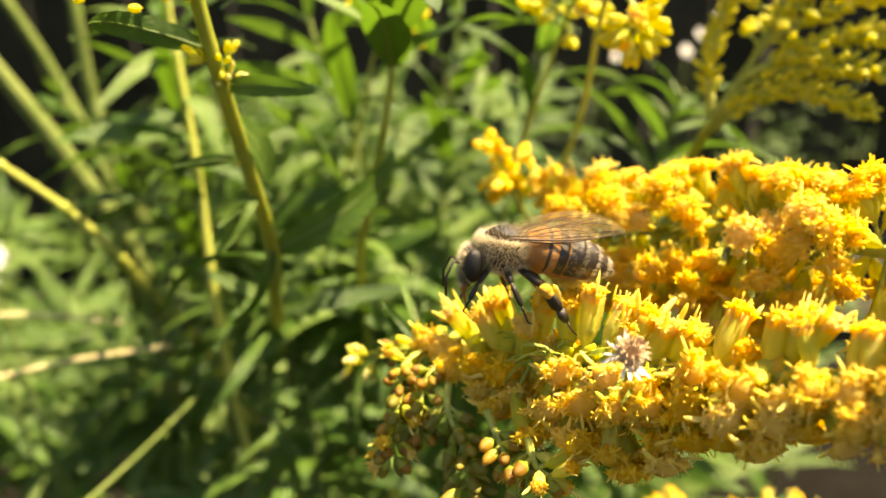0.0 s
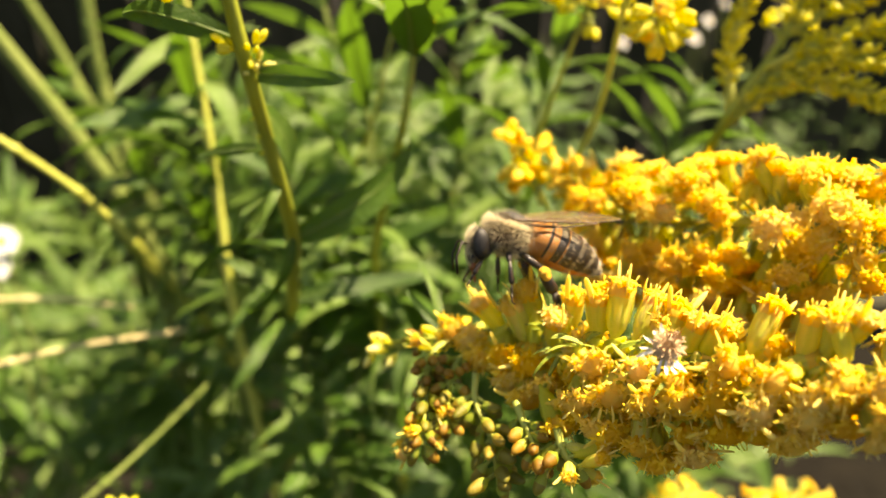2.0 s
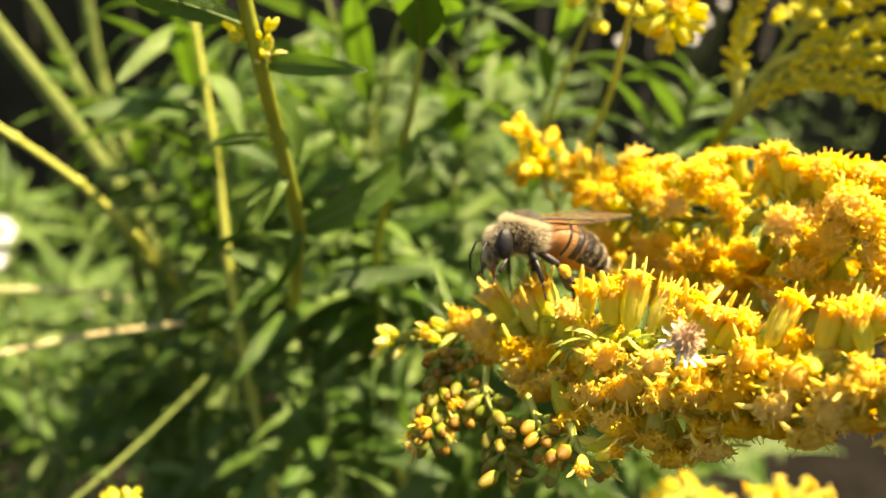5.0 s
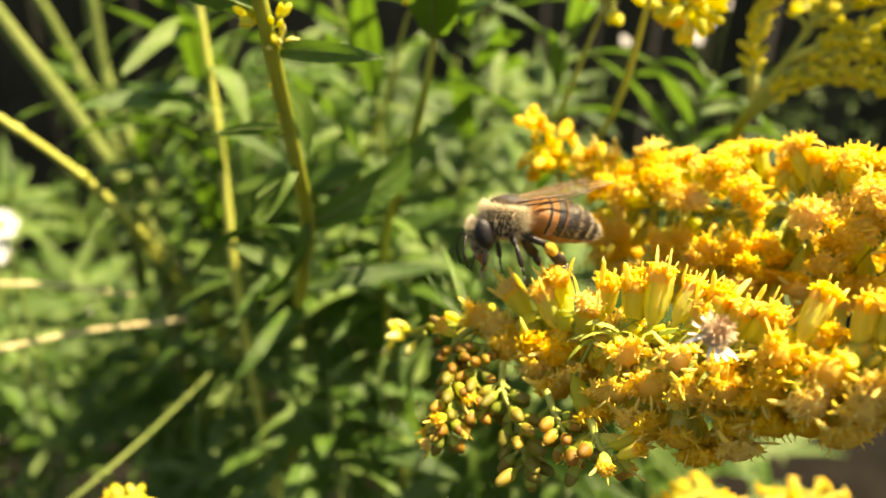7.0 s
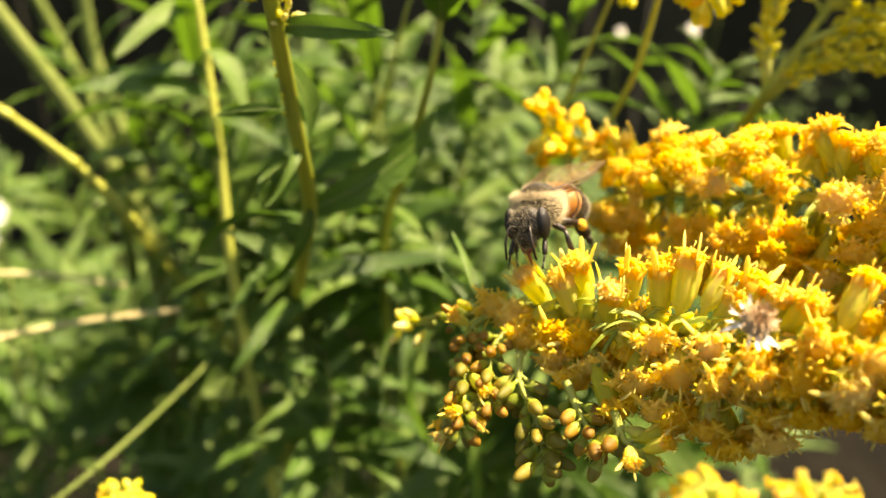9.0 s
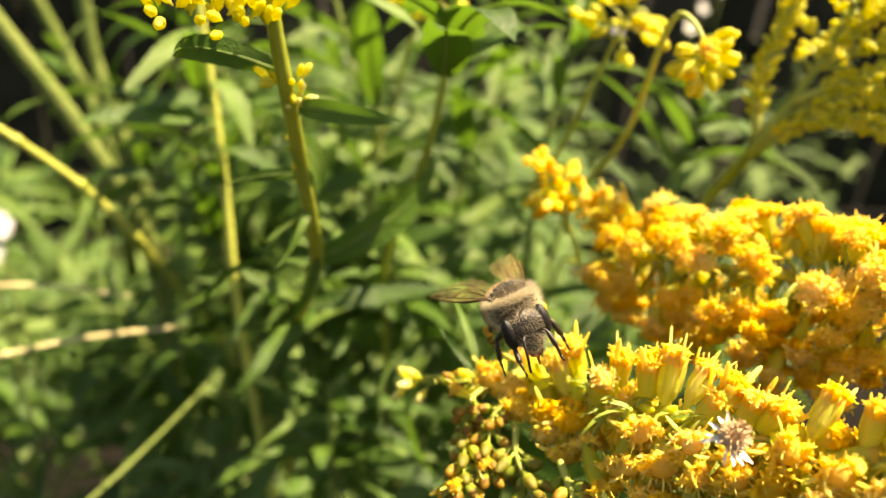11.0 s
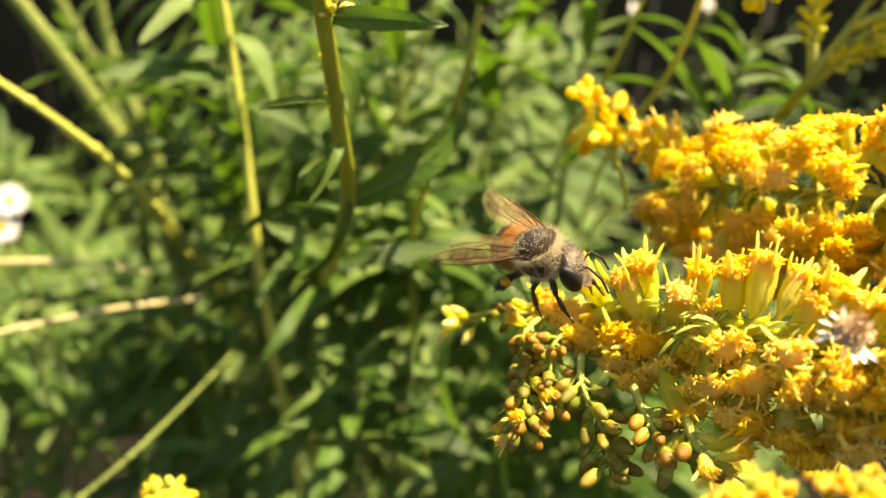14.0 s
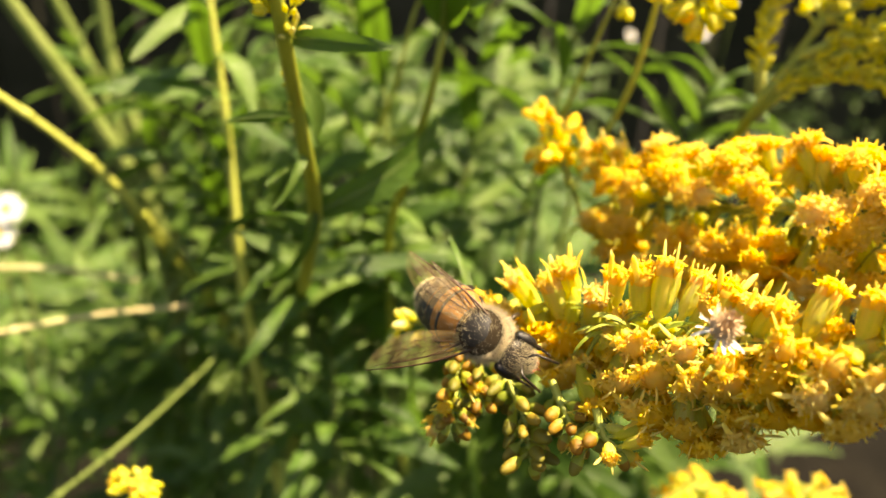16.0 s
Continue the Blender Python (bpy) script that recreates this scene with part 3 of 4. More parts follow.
raceme(tall, [(0.0409, 0.0996, 0.8294), (0.0475, 0.0972, 0.8336), (0.0532, 0.0950, 0.8361), (0.0599, 0.0916, 0.8359)], 88, 73, FARS, 0.0008, 0.6, 0.75)
raceme(tall, [(0.0398, 0.0995, 0.8267), (0.0457, 0.0971, 0.8310), (0.0509, 0.0944, 0.8323), (0.0570, 0.0909, 0.8319)], 75, 75, FARS, 0.0007, 0.6, 0.75)
raceme(tall, [(0.0428, 0.1001, 0.8327), (0.0450, 0.1001, 0.8375), (0.0477, 0.0996, 0.8412), (0.0518, 0.0987, 0.8440)], 68, 76, FARS, 0.0007, 0.6, 0.75)
raceme(tall, [(0.0439, 0.0999, 0.8346), (0.0500, 0.0983, 0.8385), (0.0555, 0.0961, 0.8408), (0.0620, 0.0924, 0.8398)], 75, 74, FARS, 0.0008, 0.6, 0.75)
side_stem([(0.04, 0.34, 0.0), (0.035, 0.31, 0.5), (0.0133, 0.1472, 0.7871), (0.0131, 0.1078, 0.8208), (0.0161, 0.1047, 0.8331), (0.0188, 0.1031, 0.8416)], 25, 12, 4.0, PLUMEK, s0=0.85)
side_stem([(0.05, 0.34, 0.0), (0.045, 0.3, 0.5), (0.0221, 0.1461, 0.7848), (0.0193, 0.0986, 0.8249), (0.0199, 0.0890, 0.8421), (0.0218, 0.0861, 0.8405), (0.0218, 0.0836, 0.8376)], 26, 10, 1.8, PLUMEK, s0=0.86)
side_stem([(0.0, 0.34, 0.0), (0.0, 0.31, 0.5), (-0.0260, 0.1644, 0.7766), (-0.0147, 0.1278, 0.8165), (-0.0112, 0.1287, 0.8302), (-0.0061, 0.1289, 0.8376)], 27, 15, 4.2, PLUMEK, s0=0.83)
side_stem([(0.06, 0.1, 0.0), (0.06, 0.09, 0.5), (0.0325, 0.0735, 0.7545), (0.0335, 0.0771, 0.7668), (0.0336, 0.0782, 0.7717)], 28, 26, 5.0, FARK, s0=0.86, size=0.6)
side_stem([(0.07, 0.1, 0.0), (0.07, 0.09, 0.5), (0.0476, 0.0722, 0.7563), (0.0483, 0.0763, 0.7676), (0.0487, 0.0776, 0.7728)], 29, 26, 4.5, FARK, s0=0.86, size=0.6)
side_stem([(-0.05, 0.1, 0.0), (-0.045, 0.09, 0.5), (-0.0419, 0.0549, 0.7691), (-0.0401, 0.0598, 0.7819), (-0.0388, 0.0611, 0.7871)], 30, 9, 1.6, PLUMEK, s0=0.88, size=0.62)


# ---- leafy stems ----
def leafy_stem(axis, seed, n, size, label, thick=0.0011, s0=0.5, s1=1.0, rise=0.5, group="goldenrod", wide=1.0, skin=None):
    """A stem with narrow leaves in a spiral."""
    rng = random.Random(seed)
    line = curve(axis, 30)
    o = line[0]
    root = thing("goldenrod_stem", o, label, "plant", group)
    s = Shape()
    s.tube([p - o for p in line], [thick * (1 - 0.5 * i / 30) for i in range(31)], 7)
    part("stalk", s.mesh("stalk", [skin or STEM]), root)
    spin = rng.uniform(0, 6.3)
    for i in range(n):
        t = s0 + (s1 - s0) * (i + rng.uniform(0, 0.7)) / n
        f = t * 30
        k = min(int(f), 29)
        p = line[k].lerp(line[k + 1], f - k)
        tan = (line[k + 1] - line[k]).normalized()
        e1 = tan.orthogonal().normalized()
        a = spin + i * 2.39996 + rng.uniform(-0.4, 0.4)
        out = Matrix.Rotation(a, 3, tan) @ e1
        way = out + tan * rise * rng.uniform(0.5, 1.6)
        length = rng.uniform(*size) * (1.05 - 0.7 * (i / n) ** 3)
        add_leaf(root, p - o, way, tan, length, rng, wide * rng.uniform(0.85, 1.15))
    return root


# the near stem with its shaded leaves
near_axis = [(-0.03, 0.22, 0.0), (-0.03, 0.21, 0.45), (-0.0498, 0.1809, 0.6701), (-0.0357, 0.1344, 0.7597), (-0.0246, 0.0928, 0.8005), (-0.0215, 0.0819, 0.8127), (-0.0216, 0.0763, 0.8242), (-0.0217, 0.0704, 0.8354), (-0.0224, 0.0690, 0.8429), (-0.0225, 0.0682, 0.8472)]
near_stem = leafy_stem(near_axis, 3, 5, (0.018, 0.03), "near goldenrod stem with dark narrow leaves and small buds", 0.0013, 0.3, 0.45)


def hero_leaf(root, base, tip, up, variant, wide=1.0):
    b, t = Vector(base), Vector(tip)
    o = Vector(root.location)
    up = up or (t - b).cross(SUN).normalized() + 0.08 * Vector((0.2, -0.85, 0.35))
    return part("leaf", LEAVES[variant], root, axes(b - o, t - b, up, (t - b).length * 1.03, wide))


hero_leaf(near_stem, (-0.0224, 0.0840, 0.8105), (0.0001, 0.0945, 0.8200), None, 0, 1.25)
hero_leaf(near_stem, (-0.0214, 0.0712, 0.8347), (-0.0110, 0.0670, 0.8351), None, 1, 1.2)
hero_leaf(near_stem, (-0.0229, 0.0707, 0.8383), (-0.0332, 0.0633, 0.8437), None, 2, 1.2)
hero_leaf(near_stem, (-0.0230, 0.0773, 0.8250), (-0.0290, 0.0735, 0.8255), None, 3, 1.3)
hero_leaf(near_stem, (-0.0222, 0.0790, 0.8190), (-0.0281, 0.0747, 0.8164), None, 6, 1.0)
hero_leaf(near_stem, (-0.0216, 0.0840, 0.8090), (-0.0410, 0.0880, 0.8088), (0.3, 0.2, 0.9), 2, 1.15)
hero_leaf(near_stem, (-0.0215, 0.0781, 0.8212), (-0.0239, 0.0715, 0.8164), (0.8, -0.4, 0.4), 4, 1.0)
hero_leaf(near_stem, (-0.0215, 0.0816, 0.8120), (-0.0259, 0.0791, 0.7995), (0.9, -0.4, 0.3), 5, 1.0)
hero_leaf(near_stem, (-0.0215, 0.0736, 0.8304), (-0.0215, 0.0849, 0.8191), (0.7, -0.5, 0.4), 1, 1.6)

# the stem between, whose leaves shade the broad leaf below
leafy_stem([(0.0, 0.2, 0.0), (0.0, 0.18, 0.5), (-0.0153, 0.1188, 0.7853), (-0.0106, 0.0983, 0.8124), (-0.0078, 0.0941, 0.8245), (-0.0065, 0.0948, 0.8333), (-0.0057, 0.0981, 0.8427)], 33, 10, (0.017, 0.026), "slim goldenrod stem with arching leaves", 0.0008, 0.8, 0.99, 0.4, wide=1.5)

# leaves that catch the sun beside the near stem
for q, (top, lean) in enumerate((((-0.0244, 0.1315, 0.7888), 0.02), ((-0.0142, 0.1251, 0.7869), -0.02), ((-0.0058, 0.1345, 0.7835), 0.02), ((-0.0335, 0.1330, 0.7803), -0.02))):
    v = Vector(top)
    leafy_stem([(v.x - lean, v.y + 0.03, 0.0), (v.x - lean, v.y + 0.02, 0.5 * v.z), (v.x, v.y + 0.004, v.z - 0.04), top], 740 + q, 16, (0.018, 0.03), "leafy goldenrod stem with sunlit leaf tips", 0.0008, 0.86, 1.0, 0.5, wide=1.1, skin=DOWNY)

# pointed bracts by the tip of the near spray, and broad shaded leaves under it
hero_leaf(near_spray, (-0.0020, 0.0607, 0.8111), (-0.0066, 0.0654, 0.8139), (-0.3, -0.6, 0.5), 3, 0.8)
hero_leaf(near_spray, (-0.0024, 0.0625, 0.8114), (-0.0050, 0.0675, 0.8161), (0.3, -0.7, 0.2), 1, 0.8)
hero_leaf(near_spray, (-0.0005, 0.0599, 0.8116), (-0.0041, 0.0626, 0.8126), (-0.2, -0.6, 0.6), 5, 0.9)
hero_leaf(near_stem, (-0.0083, 0.1067, 0.7830), (-0.0203, 0.0920, 0.7753), None, 0, 1.9)
hero_leaf(near_stem, (-0.0065, 0.1092, 0.7766), (-0.0136, 0.0921, 0.7635), None, 2, 1.9)
hero_leaf(near_stem, (-0.0168, 0.1127, 0.7840), (-0.0259, 0.1108, 0.7919), None, 4, 1.4)
hero_leaf(near_stem, (-0.0089, 0.1028, 0.7865), (-0.0167, 0.1090, 0.7951), None, 6, 1.3)
hero_leaf(near_stem, (-0.0229, 0.1127, 0.7840), (-0.0223, 0.1064, 0.7942), None, 1, 1.6)


def bud_cluster(root, centre, way, n, seed, spread, stage="bud", size=0.8):
    rng = random.Random(seed)
    o = Vector(root.location)
    c = Vector(centre) - o
    for i in range(n):
        d = (Vector(way) + Vector((rng.gauss(0, 0.5), rng.gauss(0, 0.5), rng.gauss(0, 0.5)))).normalized()
        add_head(root, c + d * rng.uniform(0.2, 1.0) * spread, d, rng, stage, size * rng.uniform(0.6, 0.85))


bud_cluster(near_stem, (-0.0211, 0.0707, 0.8350), (0.6, -0.3, 0.3), 9, 41, 0.0016, "cream", 0.55)
bud_cluster(near_stem, (-0.0211, 0.0700, 0.8368), (0.5, -0.2, 0.7), 6, 40, 0.0016, "plume", 0.6)
bud_cluster(near_stem, (-0.0225, 0.0700, 0.8372), (-0.6, -0.2, 0.6), 5, 42, 0.0016, "plume", 0.65)
for q in range(5):
    bud_cluster(near_stem, Vector((-0.0231, 0.0685, 0.8420)).lerp(Vector((-0.0304, 0.0644, 0.8438)), q / 4), (0, -0.2, 1), 14, 43 + q, 0.0042, "plume", 0.78)

# small buds in the leaf joints down the near stem
for q, c in enumerate(((-0.0219, 0.0735, 0.8300), (-0.0218, 0.0748, 0.8275), (-0.0218, 0.0757, 0.8254))):
    bud_cluster(near_stem, c, (0.3 if q % 2 else -0.4, -0.5, 0.6), 4, 141 + q, 0.0007, "plume", 0.45)

# a slim yellow-green stem behind it with long arching leaves
arching = leafy_stem([(-0.03, 0.16, 0.0), (-0.03, 0.14, 0.5), (-0.0427, 0.1182, 0.7801), (-0.0439, 0.1221, 0.7968), (-0.0454, 0.1265, 0.8103), (-0.0471, 0.1303, 0.8224), (-0.0488, 0.1339, 0.8342), (-0.0492, 0.1350, 0.8420)], 35, 2, (0.014, 0.02), "slim yellow-green stem with long arching sunlit leaves", 0.0011, 0.4, 0.7)
for base, tip, v, wide in (((-0.0483, 0.1303, 0.8280), (-0.0568, 0.1174, 0.8211), 1, 1.5), ((-0.0458, 0.1265, 0.8129), (-0.0668, 0.1193, 0.8157), 4, 1.2), ((-0.0460, 0.1275, 0.8165), (-0.0700, 0.1216, 0.8160), 2, 1.2),
                           ((-0.0470, 0.1290, 0.8195), (-0.0344, 0.1127, 0.8208), 6, 1.2), ((-0.0450, 0.1250, 0.8090), (-0.0300, 0.1180, 0.8060), 3, 1.2)):
    hero_leaf(arching, base, tip, (0.35, -0.25, 0.85), v, wide)

# paler stems on the shaded side, and the dry stalks
leafy_stem([(-0.09, 0.2, 0.0), (-0.09, 0.19, 0.45), (-0.0483, 0.1355, 0.7620), (-0.0523, 0.1436, 0.7912), (-0.0547, 0.1490, 0.8145), (-0.0571, 0.1528, 0.8299), (-0.0575, 0.1556, 0.8405)], 4, 22, (0.022, 0.036), "slim goldenrod stem with pale sunlit leaves", 0.0009, 0.4, 0.95, skin=DOWNY)
leafy_stem([(-0.16, 0.3, 0.0), (-0.14, 0.28, 0.5), (-0.0783, 0.1685, 0.7617), (-0.0888, 0.1632, 0.7977), (-0.0986, 0.1615, 0.8178), (-0.1066, 0.1589, 0.8359)], 5, 2, (0.016, 0.022), "stout bare goldenrod stem, pale and downy", 0.0032, 0.4, 0.6, skin=DOWNY)
leafy_stem([(-0.15, 0.33, 0.0), (-0.14, 0.31, 0.5), (-0.0989, 0.2192, 0.7522), (-0.1119, 0.2284, 0.7956), (-0.1131, 0.2316, 0.8262), (-0.1166, 0.2389, 0.8418)], 6, 2, (0.016, 0.022), "stout bare goldenrod stem, pale and downy", 0.0032, 0.4, 0.6, skin=DOWNY)
leafy_stem([(-0.17, 0.35, 0.0), (-0.17, 0.33, 0.5), (-0.1148, 0.2341, 0.7606), (-0.1291, 0.2415, 0.8000), (-0.1400, 0.2422, 0.8251), (-0.1526, 0.2498, 0.8415)], 7, 2, (0.016, 0.022), "stout bare goldenrod stem, pale and downy", 0.003, 0.4, 0.6, skin=DOWNY)
# three more stems that stand among the leaves
leafy_stem([(0.0, 0.25, 0.0), (0.01, 0.22, 0.5), (-0.0019, 0.1507, 0.7710), (0.0021, 0.1628, 0.8086), (0.0033, 0.1685, 0.8327), (0.0039, 0.1727, 0.8418)], 8, 20, (0.026, 0.036), "slim goldenrod stem with pale sunlit leaves", 0.0009, 0.35, 0.93, skin=DOWNY)
leafy_stem([(0.03, 0.25, 0.0), (0.03, 0.2, 0.5), (0.0141, 0.1385, 0.7802), (0.0172, 0.1470, 0.8102), (0.0215, 0.1518, 0.8278), (0.0229, 0.1556, 0.8405)], 9, 16, (0.026, 0.036), "slim goldenrod stem with pale sunlit leaves", 0.0009, 0.35, 0.9, skin=DOWNY)
leafy_stem([(-0.02, 0.22, 0.0), (-0.01, 0.2, 0.5), (-0.0231, 0.1387, 0.7688), (-0.0182, 0.1460, 0.8081), (-0.0264, 0.1539, 0.8252), (-0.0305, 0.1609, 0.8402)], 10, 18, (0.026, 0.038), "slim goldenrod stem with pale sunlit leaves", 0.0009, 0.35, 0.93, skin=DOWNY)
leafy_stem([(0.07, 0.25, 0.0), (0.06, 0.2, 0.5), (0.0396, 0.1370, 0.7889), (0.0458, 0.1430, 0.8089), (0.0486, 0.1450, 0.8178)], 11, 16, (0.02, 0.032), "slim goldenrod stem with pale sunlit leaves", 0.0009, 0.45, 0.98, skin=DOWNY)


def dry_stalk(pts, thick, label, skin=None):
    """A thin stalk with swollen joints."""
    line = curve(pts, 48)
    o = line[0]
    root = thing("dry_stalk", o, label, "stalk", "dry stalks")
    r = random.Random(int(thick * 1e7))
    radii = [thick * r.uniform(0.93, 1.07) * (1 - 0.4 * i / 48) for i in range(49)]
    s = Shape()
    s.tube([p - o for p in line], radii, 7)
    part("stalk", s.mesh("stalk", [skin or STRAW]), root)
    for i in (20, 27, 33, 39, 44):
        d = (line[i + 1] - line[i]).normalized() * thick
        p = line[i] - o
        s = Shape()
        s.tube([p - d * 1.5, p - d * 0.4, p + d * 0.3, p + d * 1.2], [radii[i] * 0.95, radii[i] * 1.3, radii[i] * 1.35, radii[i] * 0.95], 7)
        part("joint", s.mesh("joint", [skin or STRAW]), root)


dry_stalk([(-0.02, 0.24, 0.0), (-0.03, 0.23, 0.5), (-0.0572, 0.1640, 0.7286), (-0.0636, 0.1372, 0.7774), (-0.0720, 0.1297, 0.7969), (-0.0822, 0.1248, 0.8100), (-0.0928, 0.1192, 0.8216)], 0.0010, "yellowing stalk leaning among green leaves", STEM)
dry_stalk([(-0.05, 0.26, 0.0), (-0.05, 0.25, 0.5), (-0.0667, 0.1757, 0.7300), (-0.0738, 0.1480, 0.7769), (-0.0773, 0.1426, 0.7890), (-0.0854, 0.1415, 0.7985)], 0.0007, "yellowing stalk leaning among green leaves", STEM)
dry_stalk([(-0.3, 0.06, 0.0), (-0.28, 0.065, 0.5), (-0.1517, 0.0997, 0.7562), (-0.1151, 0.1089, 0.7642), (-0.0896, 0.1160, 0.7675), (-0.0757, 0.1218, 0.7682), (-0.0565, 0.1274, 0.7683)], 0.0007, "dry pale straw lying across the leaves")
dry_stalk([(-0.3, 0.09, 0.0), (-0.27, 0.1, 0.5), (-0.1565, 0.1323, 0.7669), (-0.1112, 0.1384, 0.7682), (-0.0939, 0.1432, 0.7666), (-0.0783, 0.1510, 0.7597)], 0.0007, "dry pale straw lying across the leaves")
# the low green stalk
dry_stalk([(-0.12, 0.0, 0.0), (-0.115, 0.01, 0.5), (-0.0771, 0.0704, 0.7526), (-0.0691, 0.0829, 0.7556), (-0.0608, 0.0905, 0.7600), (-0.0546, 0.1023, 0.7618), (-0.0483, 0.1146, 0.7645)], 0.0006, "green stalk leaning among the leaves", DOWNY)


def white_aster(place, base, size, seed):
    """A small white daisy on a thin stalk."""
    rng = random.Random(seed)
    root = thing("white_aster", base, "small white daisy-like blossom among goldenrod leaves", "flower", "white blossoms")
    o = Vector(base)
    top = Vector(place)
    s = Shape()
    s.tube([p - o for p in curve([base, o.lerp(top, 0.6) + Vector((0, 0.02, 0)), top], 12)], 0.0004, 6)
    part("stalk", s.mesh("stalk", [DOWNY]), root)
    m = upright(top - o, (0.3, -0.75, 0.6), 0.3, size)
    s = Shape()
    s.ball((0, 0, 0.05), (0.28, 0.28, 0.16), 6)
    part("disc", s.mesh("disc", [DISC]), root, m)
    s = Shape()
    s.blade((0.2, 0, 0), (1, 0, 0.12), (0, 0, 1), 0.85, 0.34, 0.25, 0, 5, 0.1)
    petal = s.mesh("petal", [WHITE])
    for k in range(13):
        part("petal", petal, root, m @ pose(0, 0, 0.01 * (k % 2), 0, 0, k * 27.7 + rng.uniform(-4, 4)))


WHITE = plant_material("petal_white", [(0.7, 0.7, 0.68), (0.78, 0.78, 0.76), (0.82, 0.82, 0.8)], (0.8, 0.8, 0.76), 0.3, 60, 0.5)
white_aster((-0.1026, 0.1465, 0.7797), (-0.17, 0.2, 0.0), 0.0036, 1)
white_aster((-0.1045, 0.1439, 0.7744), (-0.19, 0.2, 0.0), 0.0036, 3)
for q, (place, size) in enumerate((((0.1423, 0.4296, 0.7775), 0.0039), ((0.1083, 0.4588, 0.7692), 0.0033), ((0.1793, 0.5165, 0.7744), 0.0039), ((0.1911, 0.5214, 0.7851), 0.0026))):
    white_aster(place, (place[0] + 0.02, place[1] + 0.05, 0.0), size, 10 + q)

# the thicket behind, rank on rank
rng_fill = random.Random(77)
count = 0
for row in range(8):
    depth = 0.165 + 0.036 * row
    for col in range(10):
        x = depth * (-0.84 + 0.125 * col + rng_fill.uniform(-0.06, 0.06))
        if x > 0.34 * depth or (x < -0.3 * depth and (row < 1 or (col % 2 == 0 and row < 4))):
            continue
        y = depth * 0.906 + rng_fill.uniform(-0.018, 0.018)
        top = 0.85 - depth * rng_fill.choice((0.2, 0.3, 0.42, 0.52))
        if x < -0.32 * depth:
            top = 0.85 - depth * rng_fill.choice((0.38, 0.5, 0.6))
        if x > 0.14 * depth:
            top = 0.85 - depth * rng_fill.choice((0.55, 0.65, 0.75))
        lean = rng_fill.uniform(-0.09, 0.09)
        if (row, col) != (0, 7):
            leafy_stem([(x - lean * 2, y + 0.03, 0.0), (x - lean, y + 0.02, 0.5 * top), (x, y, top - 0.05), (x + lean * 0.5, y - 0.01, top)],
                       500 + count, 42, (0.03, 0.054), "leafy goldenrod stem in a dense green thicket", 0.0011, 0.55, 1.0, 0.4, wide=0.88, skin=DOWNY)
        count += 1


# lower stems whose tops catch the sun under the near spray
for q, (top, lean) in enumerate((((-0.0244, 0.1084, 0.7700), -0.03), ((-0.0021, 0.1508, 0.7238), 0.02), ((-0.0580, 0.1315, 0.7298), -0.02), ((0.0099, 0.1476, 0.7170), 0.01))):
    v = Vector(top)
    leafy_stem([(v.x - lean, v.y + 0.03, 0.0), (v.x - lean, v.y + 0.02, 0.5 * v.z), (v.x, v.y + 0.005, v.z - 0.04), top], 700 + q, 20, (0.016, 0.03), "leafy goldenrod stem with sunlit leaf tips", 0.001, 0.72, 1.0, 0.4, wide=1.0, skin=DOWNY)

# low growth farther off, on the open side
rng_far = random.Random(91)
for q in range(29):
    d = 0.42 + 0.035 * (q % 24)
    x = d * (rng_far.uniform(-0.05, 0.62) if q < 24 else rng_far.uniform(-0.66, -0.15))
    top = 0.85 - d * (rng_far.uniform(0.16, 0.42) if q < 24 else rng_far.uniform(0.34, 0.6))
    leafy_stem([(x, d + 0.04, 0.0), (x + 0.01, d + 0.02, 0.5 * top), (x, d, top)], 900 + q, 20, (0.04, 0.075), "leafy stem in the shaded growth farther off", 0.0015, 0.45, 1.0, 0.3, wide=0.95, skin=DOWNY)


# ---- distance: a board fence added as a dark backdrop, an edging beam, pale stones ----
def fence():
    root = tagged(new("fence"), "weathered board fence added as a backdrop, shade in its dark colour", "fence", kind="structure")
    root.location = (0, 1.9, 0)
    r = random.Random(12)
    x = -3.0
    while x < 3.0:
        w = r.uniform(0.11, 0.14)
        s = Shape()
        h = 1.75 + r.uniform(-0.01, 0.01)
        ring = [(-w / 2, -0.011), (w / 2, -0.011), (w / 2, 0.011), (-w / 2, 0.011)]
        k = s.grid([[(a, b, z) for a, b in ring] for z in (0.02, h * 0.5, h)])
        s.cap(k, 4, 0, True)
        s.cap(k + 8, 4)
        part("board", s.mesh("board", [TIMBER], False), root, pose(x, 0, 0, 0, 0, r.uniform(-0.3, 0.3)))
        x += w + r.uniform(0.004, 0.02)
    for z in (0.4, 1.3):
        s = Shape()
        k = s.grid([[(a, b, c) for b, c in ((0.013, z), (0.05, z), (0.05, z + 0.08), (0.013, z + 0.08))] for a in (-3.0, 0, 3.0)])
        s.cap(k, 4)
        s.cap(k + 8, 4, 0, True)
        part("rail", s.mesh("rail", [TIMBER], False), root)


fence()


